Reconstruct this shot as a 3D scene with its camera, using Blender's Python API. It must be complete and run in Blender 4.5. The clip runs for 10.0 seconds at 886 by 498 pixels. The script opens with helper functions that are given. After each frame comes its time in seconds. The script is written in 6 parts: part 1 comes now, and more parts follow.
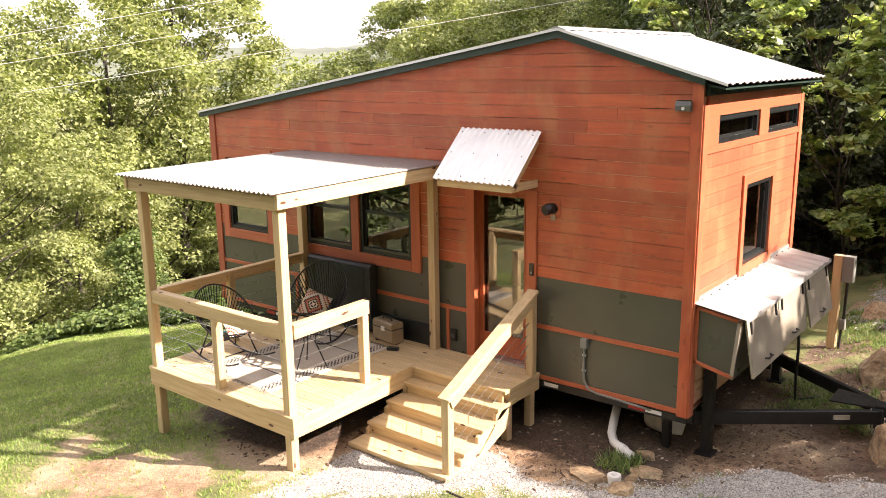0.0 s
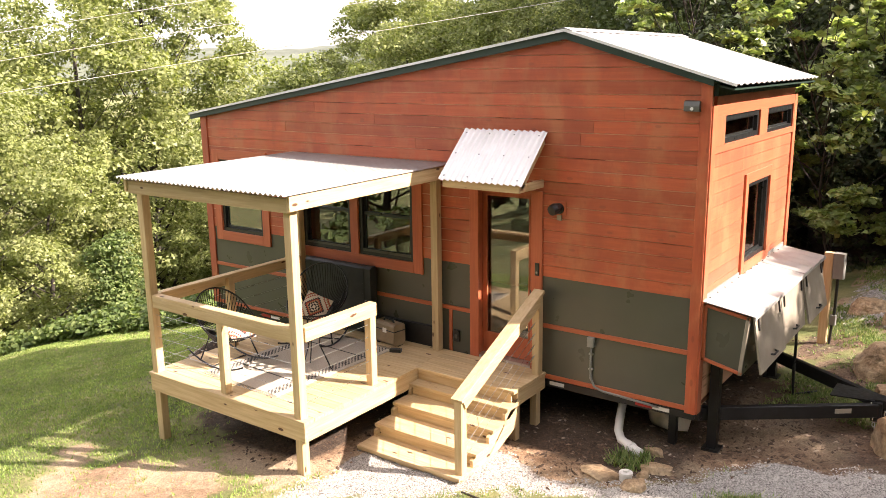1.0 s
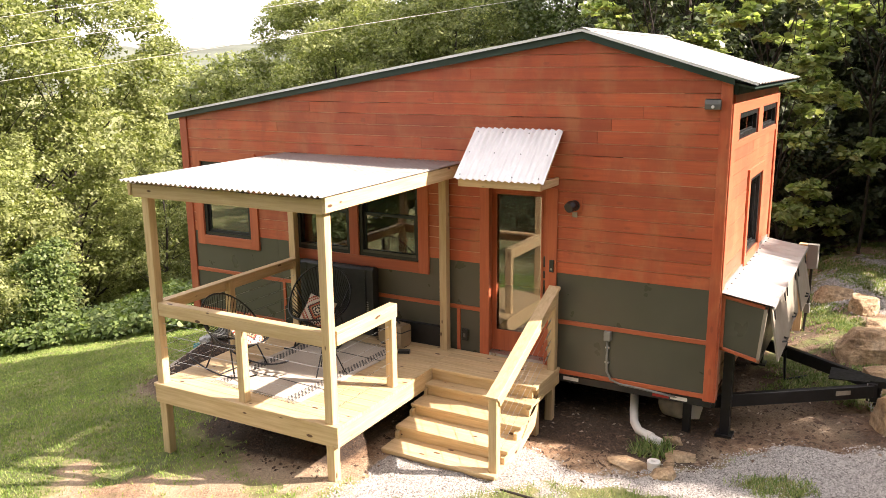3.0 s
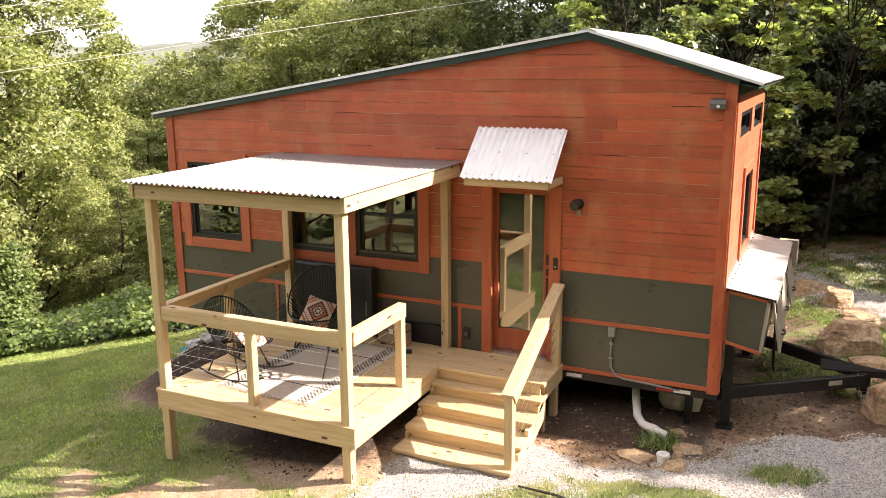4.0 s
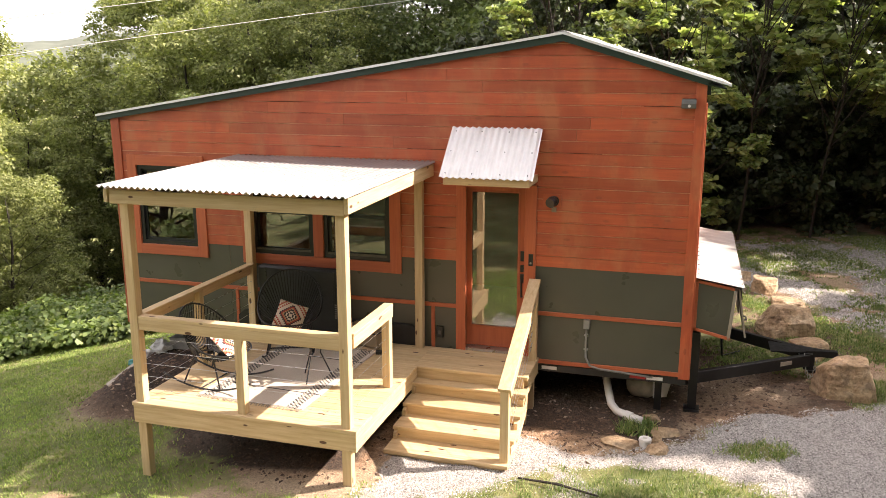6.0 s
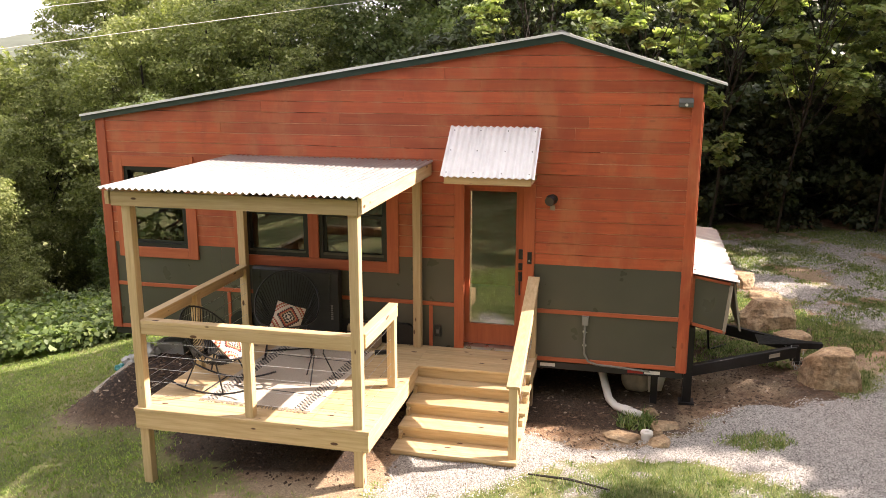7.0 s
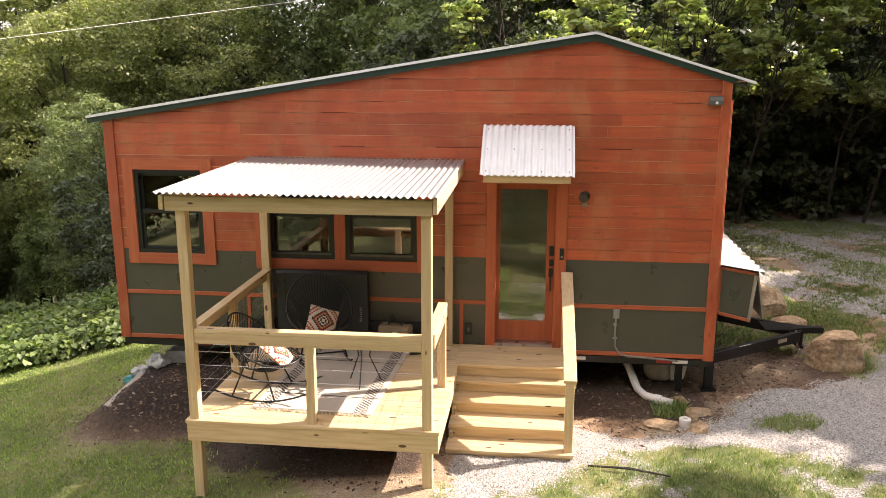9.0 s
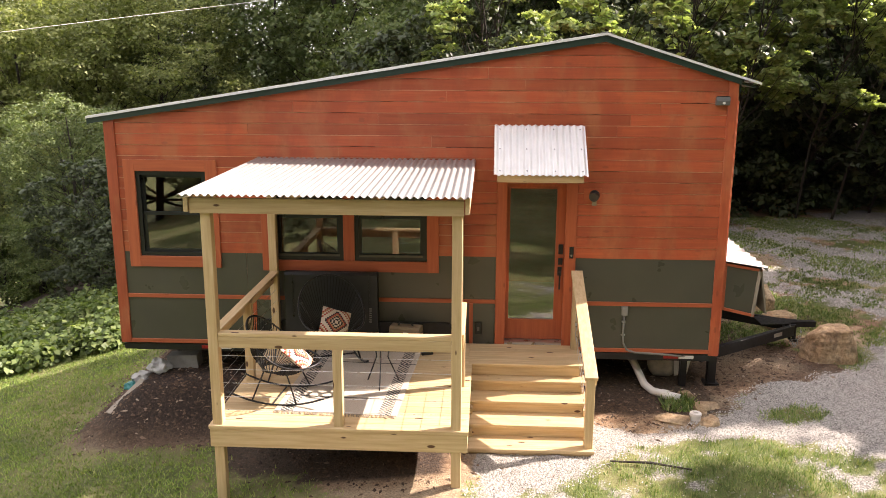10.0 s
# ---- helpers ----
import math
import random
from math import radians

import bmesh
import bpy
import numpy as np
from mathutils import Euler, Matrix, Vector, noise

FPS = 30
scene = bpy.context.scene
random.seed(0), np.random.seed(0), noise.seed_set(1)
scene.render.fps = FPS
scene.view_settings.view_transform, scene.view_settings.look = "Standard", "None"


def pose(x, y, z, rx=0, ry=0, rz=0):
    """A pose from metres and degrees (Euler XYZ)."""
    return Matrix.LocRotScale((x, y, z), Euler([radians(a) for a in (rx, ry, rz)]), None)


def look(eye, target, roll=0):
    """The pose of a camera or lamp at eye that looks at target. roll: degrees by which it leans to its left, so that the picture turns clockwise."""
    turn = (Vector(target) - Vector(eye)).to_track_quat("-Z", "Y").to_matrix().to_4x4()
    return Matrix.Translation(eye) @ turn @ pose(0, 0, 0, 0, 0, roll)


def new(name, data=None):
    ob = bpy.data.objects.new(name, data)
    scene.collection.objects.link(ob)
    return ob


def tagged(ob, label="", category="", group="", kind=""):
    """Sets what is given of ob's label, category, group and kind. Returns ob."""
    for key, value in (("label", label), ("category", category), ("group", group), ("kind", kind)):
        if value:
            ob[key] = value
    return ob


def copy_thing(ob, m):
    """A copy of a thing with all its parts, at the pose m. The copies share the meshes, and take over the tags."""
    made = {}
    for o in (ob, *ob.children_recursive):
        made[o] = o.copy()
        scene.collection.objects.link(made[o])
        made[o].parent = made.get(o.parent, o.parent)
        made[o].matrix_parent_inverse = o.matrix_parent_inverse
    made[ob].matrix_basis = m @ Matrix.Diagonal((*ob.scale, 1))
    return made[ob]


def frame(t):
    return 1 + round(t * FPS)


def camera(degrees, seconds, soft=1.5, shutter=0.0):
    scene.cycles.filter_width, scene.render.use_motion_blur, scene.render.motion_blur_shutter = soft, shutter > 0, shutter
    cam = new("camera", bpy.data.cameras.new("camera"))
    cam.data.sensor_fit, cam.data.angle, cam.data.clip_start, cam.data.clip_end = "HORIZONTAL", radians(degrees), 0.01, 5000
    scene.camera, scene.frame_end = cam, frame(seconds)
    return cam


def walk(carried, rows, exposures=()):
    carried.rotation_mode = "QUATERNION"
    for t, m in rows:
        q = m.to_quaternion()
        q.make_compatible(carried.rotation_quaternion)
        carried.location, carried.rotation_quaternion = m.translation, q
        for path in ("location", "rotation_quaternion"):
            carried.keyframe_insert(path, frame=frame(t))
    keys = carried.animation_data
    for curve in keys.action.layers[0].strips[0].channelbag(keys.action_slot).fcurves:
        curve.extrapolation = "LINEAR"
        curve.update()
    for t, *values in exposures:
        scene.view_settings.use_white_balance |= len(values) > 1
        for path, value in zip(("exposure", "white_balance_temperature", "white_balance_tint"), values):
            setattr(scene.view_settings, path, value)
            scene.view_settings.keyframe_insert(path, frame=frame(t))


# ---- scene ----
cam = camera(56.6, 10.0, 0.62)
PATH = [
    (0, (2.876, -7.517, 4.009), (1.663, -5.988, 3.57), -0.8),
    (0.5, (2.712, -7.651, 4.008), (1.532, -6.096, 3.572), -0.8),
    (1, (2.518, -7.788, 4.01), (1.372, -6.207, 3.573), -0.8),
    (1.5, (2.286, -7.941, 4.01), (1.181, -6.333, 3.573), -0.8),
    (2, (2.039, -8.096, 4.008), (0.984, -6.454, 3.569), -0.7),
    (2.5, (1.784, -8.257, 4.006), (0.776, -6.585, 3.568), -0.7),
    (4, (0.892, -8.757, 4.012), (0.059, -6.993, 3.572), -0.4),
    (4.5, (0.624, -8.893, 4.011), (-0.146, -7.1, 3.572), -0.4),
    (5, (0.371, -9.017, 4.01), (-0.33, -7.196, 3.571), -0.3),
    (5.5, (0.129, -9.125, 4.007), (-0.501, -7.278, 3.569), -0.2),
    (7, (-0.656, -9.383, 4.005), (-1.104, -7.484, 3.566), -0.0),
    (7.5, (-0.977, -9.459, 4.007), (-1.373, -7.549, 3.567), -0.1),
    (8, (-1.339, -9.533, 4.015), (-1.679, -7.612, 3.573), -0.0),
    (8.5, (-1.727, -9.607, 4.022), (-2.01, -7.678, 3.578), -0.0),
    (9, (-2.126, -9.666, 4.027), (-2.351, -7.729, 3.582), 0.0),
    (9.5, (-2.503, -9.709, 4.032), (-2.669, -7.767, 3.586), 0.1),
    (10, (-2.86, -9.739, 4.034), (-2.962, -7.792, 3.588), 0.2),
]
walk(cam, [(t, look(eye, target, roll)) for t, eye, target, roll in PATH], [(0, 1.86, 6500, 19), (5, 1.78, 6500, 19), (10, 1.73, 6500, 19)])

# ---------------------------------------------------------------- world and sun
SUN_AZ, SUN_EL = 20.0, 36.0          # degrees from +x towards +y, and above the horizon
world = bpy.data.worlds.new("world")
scene.world = world
world.use_nodes = True
wn = world.node_tree.nodes
sky = wn.new("ShaderNodeTexSky")
sky.sky_type = "NISHITA"
sky.sun_disc = False
sky.sun_elevation = radians(SUN_EL)
sky.sun_rotation = radians(90 - SUN_AZ)
sky.air_density, sky.dust_density, sky.ozone_density = 1.0, 2.0, 0.6
haze = wn.new("ShaderNodeMixRGB")          # a bright, milky summer haze over the whole sky
haze.inputs[0].default_value = 0.75
haze.inputs[2].default_value = (6.5, 6.15, 5.8, 1)
world.node_tree.links.new(sky.outputs[0], haze.inputs[1])
world.node_tree.links.new(haze.outputs[0], wn["Background"].inputs[0])
wn["Background"].inputs[1].default_value = 0.11
sun_data = bpy.data.lights.new("sun", "SUN")
sun_data.energy, sun_data.angle, sun_data.color = 5.0, radians(0.6), (1.0, 0.88, 0.74)
sun = new("sun", sun_data)
ca, ce = radians(SUN_AZ), radians(SUN_EL)
TO_SUN = Vector((math.cos(ca) * math.cos(ce), math.sin(ca) * math.cos(ce), math.sin(ce)))
sun.matrix_world = look(TO_SUN * 60, (0, 0, 0))


# ---------------------------------------------------------------- materials
class Mat:
    """A node material under construction."""

    def __init__(self, name, rough=0.6, metal=0.0):
        self.m = bpy.data.materials.new(name)
        self.m.use_nodes = True
        self.t = self.m.node_tree
        self.b = self.t.nodes["Principled BSDF"]
        self.b.inputs["Roughness"].default_value = rough
        self.b.inputs["Metallic"].default_value = metal

    def n(self, kind, **kw):
        node = self.t.nodes.new("ShaderNode" + kind)
        for k, v in kw.items():
            node.inputs[k].default_value = v
        return node

    def ln(self, a, b):
        self.t.links.new(a, b)

    def coords(self, scale=(1, 1, 1)):
        tc, mp = self.n("TexCoord"), self.n("Mapping")
        mp.inputs["Scale"].default_value = scale
        self.ln(tc.outputs["Object"], mp.inputs["Vector"])
        return mp.outputs[0]

    def noise(self, vec, scale, detail=3.0, rough=0.55):
        t = self.n("TexNoise", Scale=scale, Detail=detail, Roughness=rough)
        self.ln(vec, t.inputs["Vector"])
        return t.outputs["Fac"]

    def ramp(self, fac, stops):
        r = self.n("ValToRGB")
        el = r.color_ramp.elements
        while len(el) < len(stops):
            el.new(0.5)
        for e, (p, c) in zip(el, stops):
            e.position = p
            e.color = (*c, 1) if isinstance(c, tuple) else (c, c, c, 1)
        self.ln(fac, r.inputs[0])
        return r.outputs[0]

    def mix(self, fac, a, b, how="MIX"):
        x = self.n("MixRGB")
        x.blend_type = how
        for sock, val in zip(x.inputs, (fac, a, b)):
            if isinstance(val, (int, float)):
                sock.default_value = val
            elif isinstance(val, tuple):
                sock.default_value = (*val, 1)
            else:
                self.ln(val, sock)
        return x.outputs[0]

    def color(self, sock):
        if isinstance(sock, tuple):
            self.b.inputs["Base Color"].default_value = (*sock, 1)
        else:
            self.ln(sock, self.b.inputs["Base Color"])
        return self

    def bump(self, height, strength=0.3, dist=0.01):
        bp = self.n("Bump", Strength=strength, Distance=dist)
        self.ln(height, bp.inputs["Height"])
        self.ln(bp.outputs[0], self.b.inputs["Normal"])
        return self

    def random(self):
        return self.n("ObjectInfo").outputs["Random"]

    def island(self):
        return self.n("NewGeometry").outputs["Random Per Island"]


def wood(name, axis, light, dark, knot, rough=0.6, knots=1.0, blotch=None, gloss=0.5, sheen=0.0, tints=(0.84, 1.08)):
    """Sawn boards whose grain runs along the axis 0, 1 or 2."""
    m = Mat(name, rough)
    m.b.inputs["Specular IOR Level"].default_value = gloss
    m.b.inputs["Sheen Weight"].default_value = sheen
    m.b.inputs["Sheen Roughness"].default_value = 0.55
    m.b.inputs["Sheen Tint"].default_value = (1.0, 0.70, 0.50, 1)
    sc = [14.0, 14.0, 14.0]
    sc[axis] = 0.9
    rnd = m.random()
    tc, add = m.n("TexCoord"), m.n("VectorMath")
    off = m.n("VectorMath")
    off.operation = "SCALE"
    off.inputs[0].default_value = (7.3, 11.1, 5.7)
    m.ln(rnd, off.inputs["Scale"])
    m.ln(tc.outputs["Object"], add.inputs[0])
    m.ln(off.outputs[0], add.inputs[1])
    mp = m.n("Mapping")
    mp.inputs["Scale"].default_value = sc
    m.ln(add.outputs[0], mp.inputs["Vector"])
    grain = m.noise(mp.outputs[0], 2.2, 5.0, 0.62)
    col = m.ramp(grain, [(0.3, dark), (0.68, light)])
    tint = m.ramp(rnd, [(0.0, tints[0]), (0.5, 1.0), (1.0, tints[1])])
    col = m.mix(1.0, col, tint, "MULTIPLY")
    patch = m.noise(add.outputs[0], 1.6, 3.0)
    col = m.mix(m.ramp(patch, [(0.35, 0.0), (0.75, 0.35)]), col, dark)
    if blotch:
        bs = m.n("Mapping")
        bs.inputs["Scale"].default_value = (2.6, 2.6, 1.3)
        m.ln(tc.outputs["Object"], bs.inputs["Vector"])
        fade = m.ramp(m.noise(bs.outputs[0], 1.0, 4.0, 0.6), [(0.48, 0.0), (0.62, 0.55)])
        col = m.mix(fade, col, blotch)
        drip = m.n("Mapping")
        drip.inputs["Scale"].default_value = (1.5, 1.5, 0.75)
        drip.inputs["Location"].default_value = (3.1, 0.7, 1.9)
        m.ln(tc.outputs["Object"], drip.inputs["Vector"])
        soak = m.ramp(m.noise(drip.outputs[0], 1.6, 5.0, 0.65), [(0.50, 0.0), (0.57, 0.42), (0.68, 0.6)])
        col = m.mix(soak, col, tuple(c * 0.86 for c in dark))
    ks = [6.5, 6.5, 6.5]
    ks[axis] = 2.6
    mk = m.n("Mapping")
    mk.inputs["Scale"].default_value = ks
    m.ln(add.outputs[0], mk.inputs["Vector"])
    vor = m.n("TexVoronoi", Scale=1.0)
    m.ln(mk.outputs[0], vor.inputs["Vector"])
    kf = m.ramp(vor.outputs["Distance"], [(0.085, knots), (0.115, 0.0)])
    col = m.mix(kf, col, knot)
    m.color(col)
    m.bump(grain, 0.25, 0.004)
    return m.m


PINE_L, PINE_D, PINE_K = (0.66, 0.505, 0.295), (0.48, 0.335, 0.168), (0.10, 0.045, 0.022)
pine = [wood("treated_pine_" + "xyz"[a], a, PINE_L, PINE_D, PINE_K) for a in range(3)]
RED_L, RED_D, RED_K = (0.50, 0.110, 0.037), (0.35, 0.062, 0.021), (0.10, 0.02, 0.01)
red = [wood("stained_cedar_" + "xyz"[a], a, RED_L, RED_D, RED_K, 0.5, 0.35, (0.45, 0.165, 0.070), 0.5, 0.22, (0.74, 1.16)) for a in range(3)]
TR_L, TR_D = (0.48, 0.122, 0.042), (0.36, 0.076, 0.026)
trimw = [wood("stained_trim_" + "xyz"[a], a, TR_L, TR_D, RED_K, 0.5, 0.4, None, 0.5, 0.22) for a in range(3)]


def plain(name, col, rough=0.5, metal=0.0, vary=0.12, scale=6.0, bump=0.0, fine=60.0):
    """A painted or bare surface with soft mottling and fine relief."""
    m = Mat(name, rough, metal)
    v = m.coords()
    f = m.ramp(m.noise(v, scale, 4.0), [(0.3, 1 - vary), (0.7, 1 + vary)])
    m.color(m.mix(1.0, col, f, "MULTIPLY"))
    r = m.ramp(m.noise(v, scale * 2.3, 3.0), [(0.3, max(0.02, rough - 0.08)), (0.7, min(1, rough + 0.1))])
    m.ln(r, m.b.inputs["Roughness"])
    if bump:
        m.bump(m.noise(v, fine, 3.0), bump, 0.004)
    return m.m


lid_metal = plain("lid_sheet", (0.38, 0.37, 0.35), 0.5, 0.25, 0.10, 4.0, 0.03, 30)
green_panel = plain("olive_panel", (0.073, 0.071, 0.053), 0.33, 0, 0.10, 1.5, 0.05, 90)
green_trim = plain("dark_green_metal", (0.022, 0.045, 0.033), 0.45, 0.0, 0.15)
black_metal = plain("black_painted_steel", (0.012, 0.012, 0.013), 0.4, 0.0, 0.3, 9, 0.1)
black_vinyl = plain("black_vinyl", (0.012, 0.014, 0.014), 0.35, 0.0, 0.1)
black_cloth = plain("black_cover", (0.018, 0.02, 0.02), 0.55, 0.0, 0.25, 3, 0.2, 25)
galv = plain("galvanised_sheet", (0.78, 0.78, 0.77), 0.42, 0.45, 0.05, 5.0, 0.03, 30)
porch_metal = plain("porch_sheet", (0.37, 0.365, 0.355), 0.46, 0.7, 0.06, 4.0, 0.03, 30)
roof_metal = plain("roof_metal", (0.43, 0.42, 0.41), 0.45, 0.6, 0.08, 2.0, 0.03, 30)
roof_edge = plain("pale_roof_edge", (0.74, 0.75, 0.73), 0.4, 0.0, 0.06)
wire_dark = plain("weathered_wire", (0.62, 0.59, 0.52), 0.6, 0.2, 0.1)
steel = plain("steel", (0.55, 0.55, 0.54), 0.3, 0.9, 0.1)
grey_plastic = plain("grey_plastic", (0.22, 0.22, 0.20), 0.5, 0, 0.1)
white_plastic = plain("white_plastic", (0.74, 0.72, 0.68), 0.45, 0, 0.08)
cream_paint = plain("cream_paint", (0.30, 0.26, 0.205), 0.55, 0, 0.12, 3.0, 0.06)
tan_plastic = plain("tan_hard_case", (0.27, 0.20, 0.12), 0.5, 0, 0.15, 8, 0.2)
inner_wall = plain("inner_floor", (0.045, 0.035, 0.028), 0.6, 0, 0.1)
red_tape = plain("red_tape", (0.40, 0.02, 0.015), 0.35, 0, 0.1)
concrete = plain("concrete_block", (0.30, 0.29, 0.27), 0.9, 0, 0.2, 9, 0.4)
tar_felt = Mat("sheathing", 0.9)
tar_felt.color(tar_felt.ramp(tar_felt.noise(tar_felt.coords((0.9, 0.9, 7.0)), 1.3, 3.0), [(0.36, (0.12, 0.035, 0.018)), (0.48, (0.72, 0.46, 0.30))]))
tar_felt = tar_felt.m
seclight_grey = plain("dark_grey_plastic", (0.11, 0.11, 0.10), 0.5, 0, 0.1)
teal = plain("teal_plastic", (0.04, 0.22, 0.22), 0.4, 0, 0.1)
chair_black = plain("black_cord", (0.011, 0.0105, 0.010), 0.85, 0, 0.2)


def glass_mat():
    m = Mat("window_glass", 0.0)
    m.color((0.42, 0.47, 0.44))
    m.b.inputs["Transmission Weight"].default_value = 1.0
    m.b.inputs["IOR"].default_value = 2.05
    return m.m


glass = glass_mat()


def stone_mat():
    m = Mat("sandstone", 0.9)
    v = m.coords()
    a = m.noise(v, 3.0, 6.0, 0.65)
    col = m.ramp(a, [(0.30, (0.26, 0.16, 0.085)), (0.5, (0.48, 0.345, 0.205)), (0.70, (0.62, 0.50, 0.34))])
    lich = m.ramp(m.noise(v, 9.0, 4.0), [(0.50, 0.0), (0.66, 0.7)])
    cracks = m.ramp(m.noise(v, 26.0, 5.0, 0.7), [(0.36, 0.72), (0.5, 1.0), (0.66, 1.12)])
    m.color(m.mix(1.0, m.mix(lich, col, (0.20, 0.14, 0.09)), cracks, "MULTIPLY"))
    m.bump(m.noise(v, 11.0, 8.0, 0.72), 0.9, 0.05)
    return m.m


sandstone = stone_mat()


def pebble_mat():
    m = Mat("gravel_stone", 0.85)
    col = m.ramp(m.island(), [(0.0, (0.24, 0.228, 0.21)), (0.35, (0.37, 0.348, 0.32)), (0.7, (0.44, 0.415, 0.38)), (1.0, (0.52, 0.49, 0.45))])
    m.color(col)
    return m.m


pebble = pebble_mat()


def leaf_mat(name, stops, trans=0.35, rough=0.5):
    """Leaves: each takes its own green; light passes through in part."""
    m = Mat(name, rough)
    big = m.noise(m.coords(), 0.8, 3.0)
    c1 = m.ramp(m.island(), stops)
    col = m.mix(1.0, c1, m.ramp(big, [(0.3, 0.66), (0.7, 1.3)]), "MULTIPLY")
    m.color(col)
    m.b.inputs["Specular IOR Level"].default_value = 0.35
    tr = m.n("BsdfTranslucent")
    m.ln(m.mix(1.0, col, (1.25, 1.35, 0.6), "MULTIPLY"), tr.inputs["Color"])
    mx = m.n("MixShader")
    mx.inputs[0].default_value = trans
    out = m.t.nodes["Material Output"]
    m.ln(m.b.outputs[0], mx.inputs[1])
    m.ln(tr.outputs[0], mx.inputs[2])
    m.ln(mx.outputs[0], out.inputs["Surface"])
    return m.m


# far and maple greens have sun and haze mixed in
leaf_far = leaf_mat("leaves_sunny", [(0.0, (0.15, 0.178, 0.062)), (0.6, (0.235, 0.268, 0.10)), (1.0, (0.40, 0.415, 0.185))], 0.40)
# the wood's deep shade is put into this darker green
leaf_shaded = leaf_mat("leaves_shaded", [(0.0, (0.042, 0.058, 0.030)), (0.6, (0.066, 0.088, 0.042)), (1.0, (0.12, 0.145, 0.07))], 0.22, 0.5)
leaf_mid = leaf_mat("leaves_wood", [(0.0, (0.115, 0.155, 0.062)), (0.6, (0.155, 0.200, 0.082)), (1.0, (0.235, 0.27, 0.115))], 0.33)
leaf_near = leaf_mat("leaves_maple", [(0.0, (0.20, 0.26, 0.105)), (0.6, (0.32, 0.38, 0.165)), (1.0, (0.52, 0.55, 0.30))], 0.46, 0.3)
leaf_kudzu = leaf_mat("leaves_kudzu", [(0.0, (0.085, 0.13, 0.042)), (0.6, (0.145, 0.20, 0.065)), (1.0, (0.25, 0.30, 0.11))], 0.38)
grass_mat = leaf_mat("grass_blades", [(0.0, (0.145, 0.225, 0.052)), (0.6, (0.235, 0.325, 0.085)), (1.0, (0.45, 0.46, 0.20))], 0.42, 0.6)
tuft_mat = leaf_mat("tuft_blades", [(0.0, (0.10, 0.165, 0.052)), (0.6, (0.20, 0.275, 0.09)), (1.0, (0.42, 0.41, 0.22))], 0.4, 0.6)
bark = plain("bark", (0.036, 0.029, 0.023), 0.9, 0, 0.35, 7.0, 0.6, 25)


def ground_mat():
    """Lawn, red earth and gravel bed, told apart by the masks stored on the sheet."""
    m = Mat("ground", 0.95)
    v = m.coords()
    att = m.n("Attribute")
    att.attribute_name = "cover"
    sep = m.n("SeparateColor")
    m.ln(att.outputs["Color"], sep.inputs[0])
    n1, n2, n3 = m.noise(v, 0.9, 5.0), m.noise(v, 9.0, 5.0, 0.65), m.noise(v, 55.0, 4.0, 0.7)
    grass = m.ramp(n2, [(0.3, (0.075, 0.095, 0.026)), (0.55, (0.125, 0.15, 0.042)), (0.75, (0.18, 0.20, 0.06))])
    grass = m.mix(m.ramp(n1, [(0.42, 0.0), (0.64, 0.6)]), grass, (0.36, 0.31, 0.15))
    dirt = m.ramp(n2, [(0.3, (0.19, 0.108, 0.062)), (0.55, (0.33, 0.215, 0.13)), (0.75, (0.47, 0.35, 0.235))])
    dirt = m.mix(m.ramp(n1, [(0.45, 0.0), (0.6, 0.55)]), dirt, (0.52, 0.42, 0.28))
    dirt = m.mix(1.0, dirt, m.ramp(n3, [(0.34, 0.55), (0.66, 1.35)]), "MULTIPLY")
    # mulch tone, taken darker to hold the shade below the deck
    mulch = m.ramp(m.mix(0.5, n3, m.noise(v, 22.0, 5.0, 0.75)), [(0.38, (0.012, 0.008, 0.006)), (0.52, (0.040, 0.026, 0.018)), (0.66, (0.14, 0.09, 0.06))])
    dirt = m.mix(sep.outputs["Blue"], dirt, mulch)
    grav = m.ramp(n3, [(0.36, (0.07, 0.062, 0.054)), (0.52, (0.31, 0.29, 0.265)), (0.68, (0.56, 0.53, 0.49))])

    def edge(mask):
        s = m.n("Math")
        s.operation = "ADD"
        m.ln(mask, s.inputs[0])
        k = m.n("MapRange")
        k.inputs["To Min"].default_value, k.inputs["To Max"].default_value = -0.35, 0.35
        m.ln(m.noise(v, 4.0, 6.0, 0.7), k.inputs["Value"])
        m.ln(k.outputs[0], s.inputs[1])
        return m.ramp(s.outputs[0], [(0.4, 0.0), (0.6, 1.0)])

    col = m.mix(edge(sep.outputs["Red"]), grass, dirt)
    col = m.mix(edge(sep.outputs["Green"]), col, grav)
    m.color(col)
    m.bump(m.mix(0.5, n2, n3), 1.0, 0.05)
    return m.m


ground_m = ground_mat()


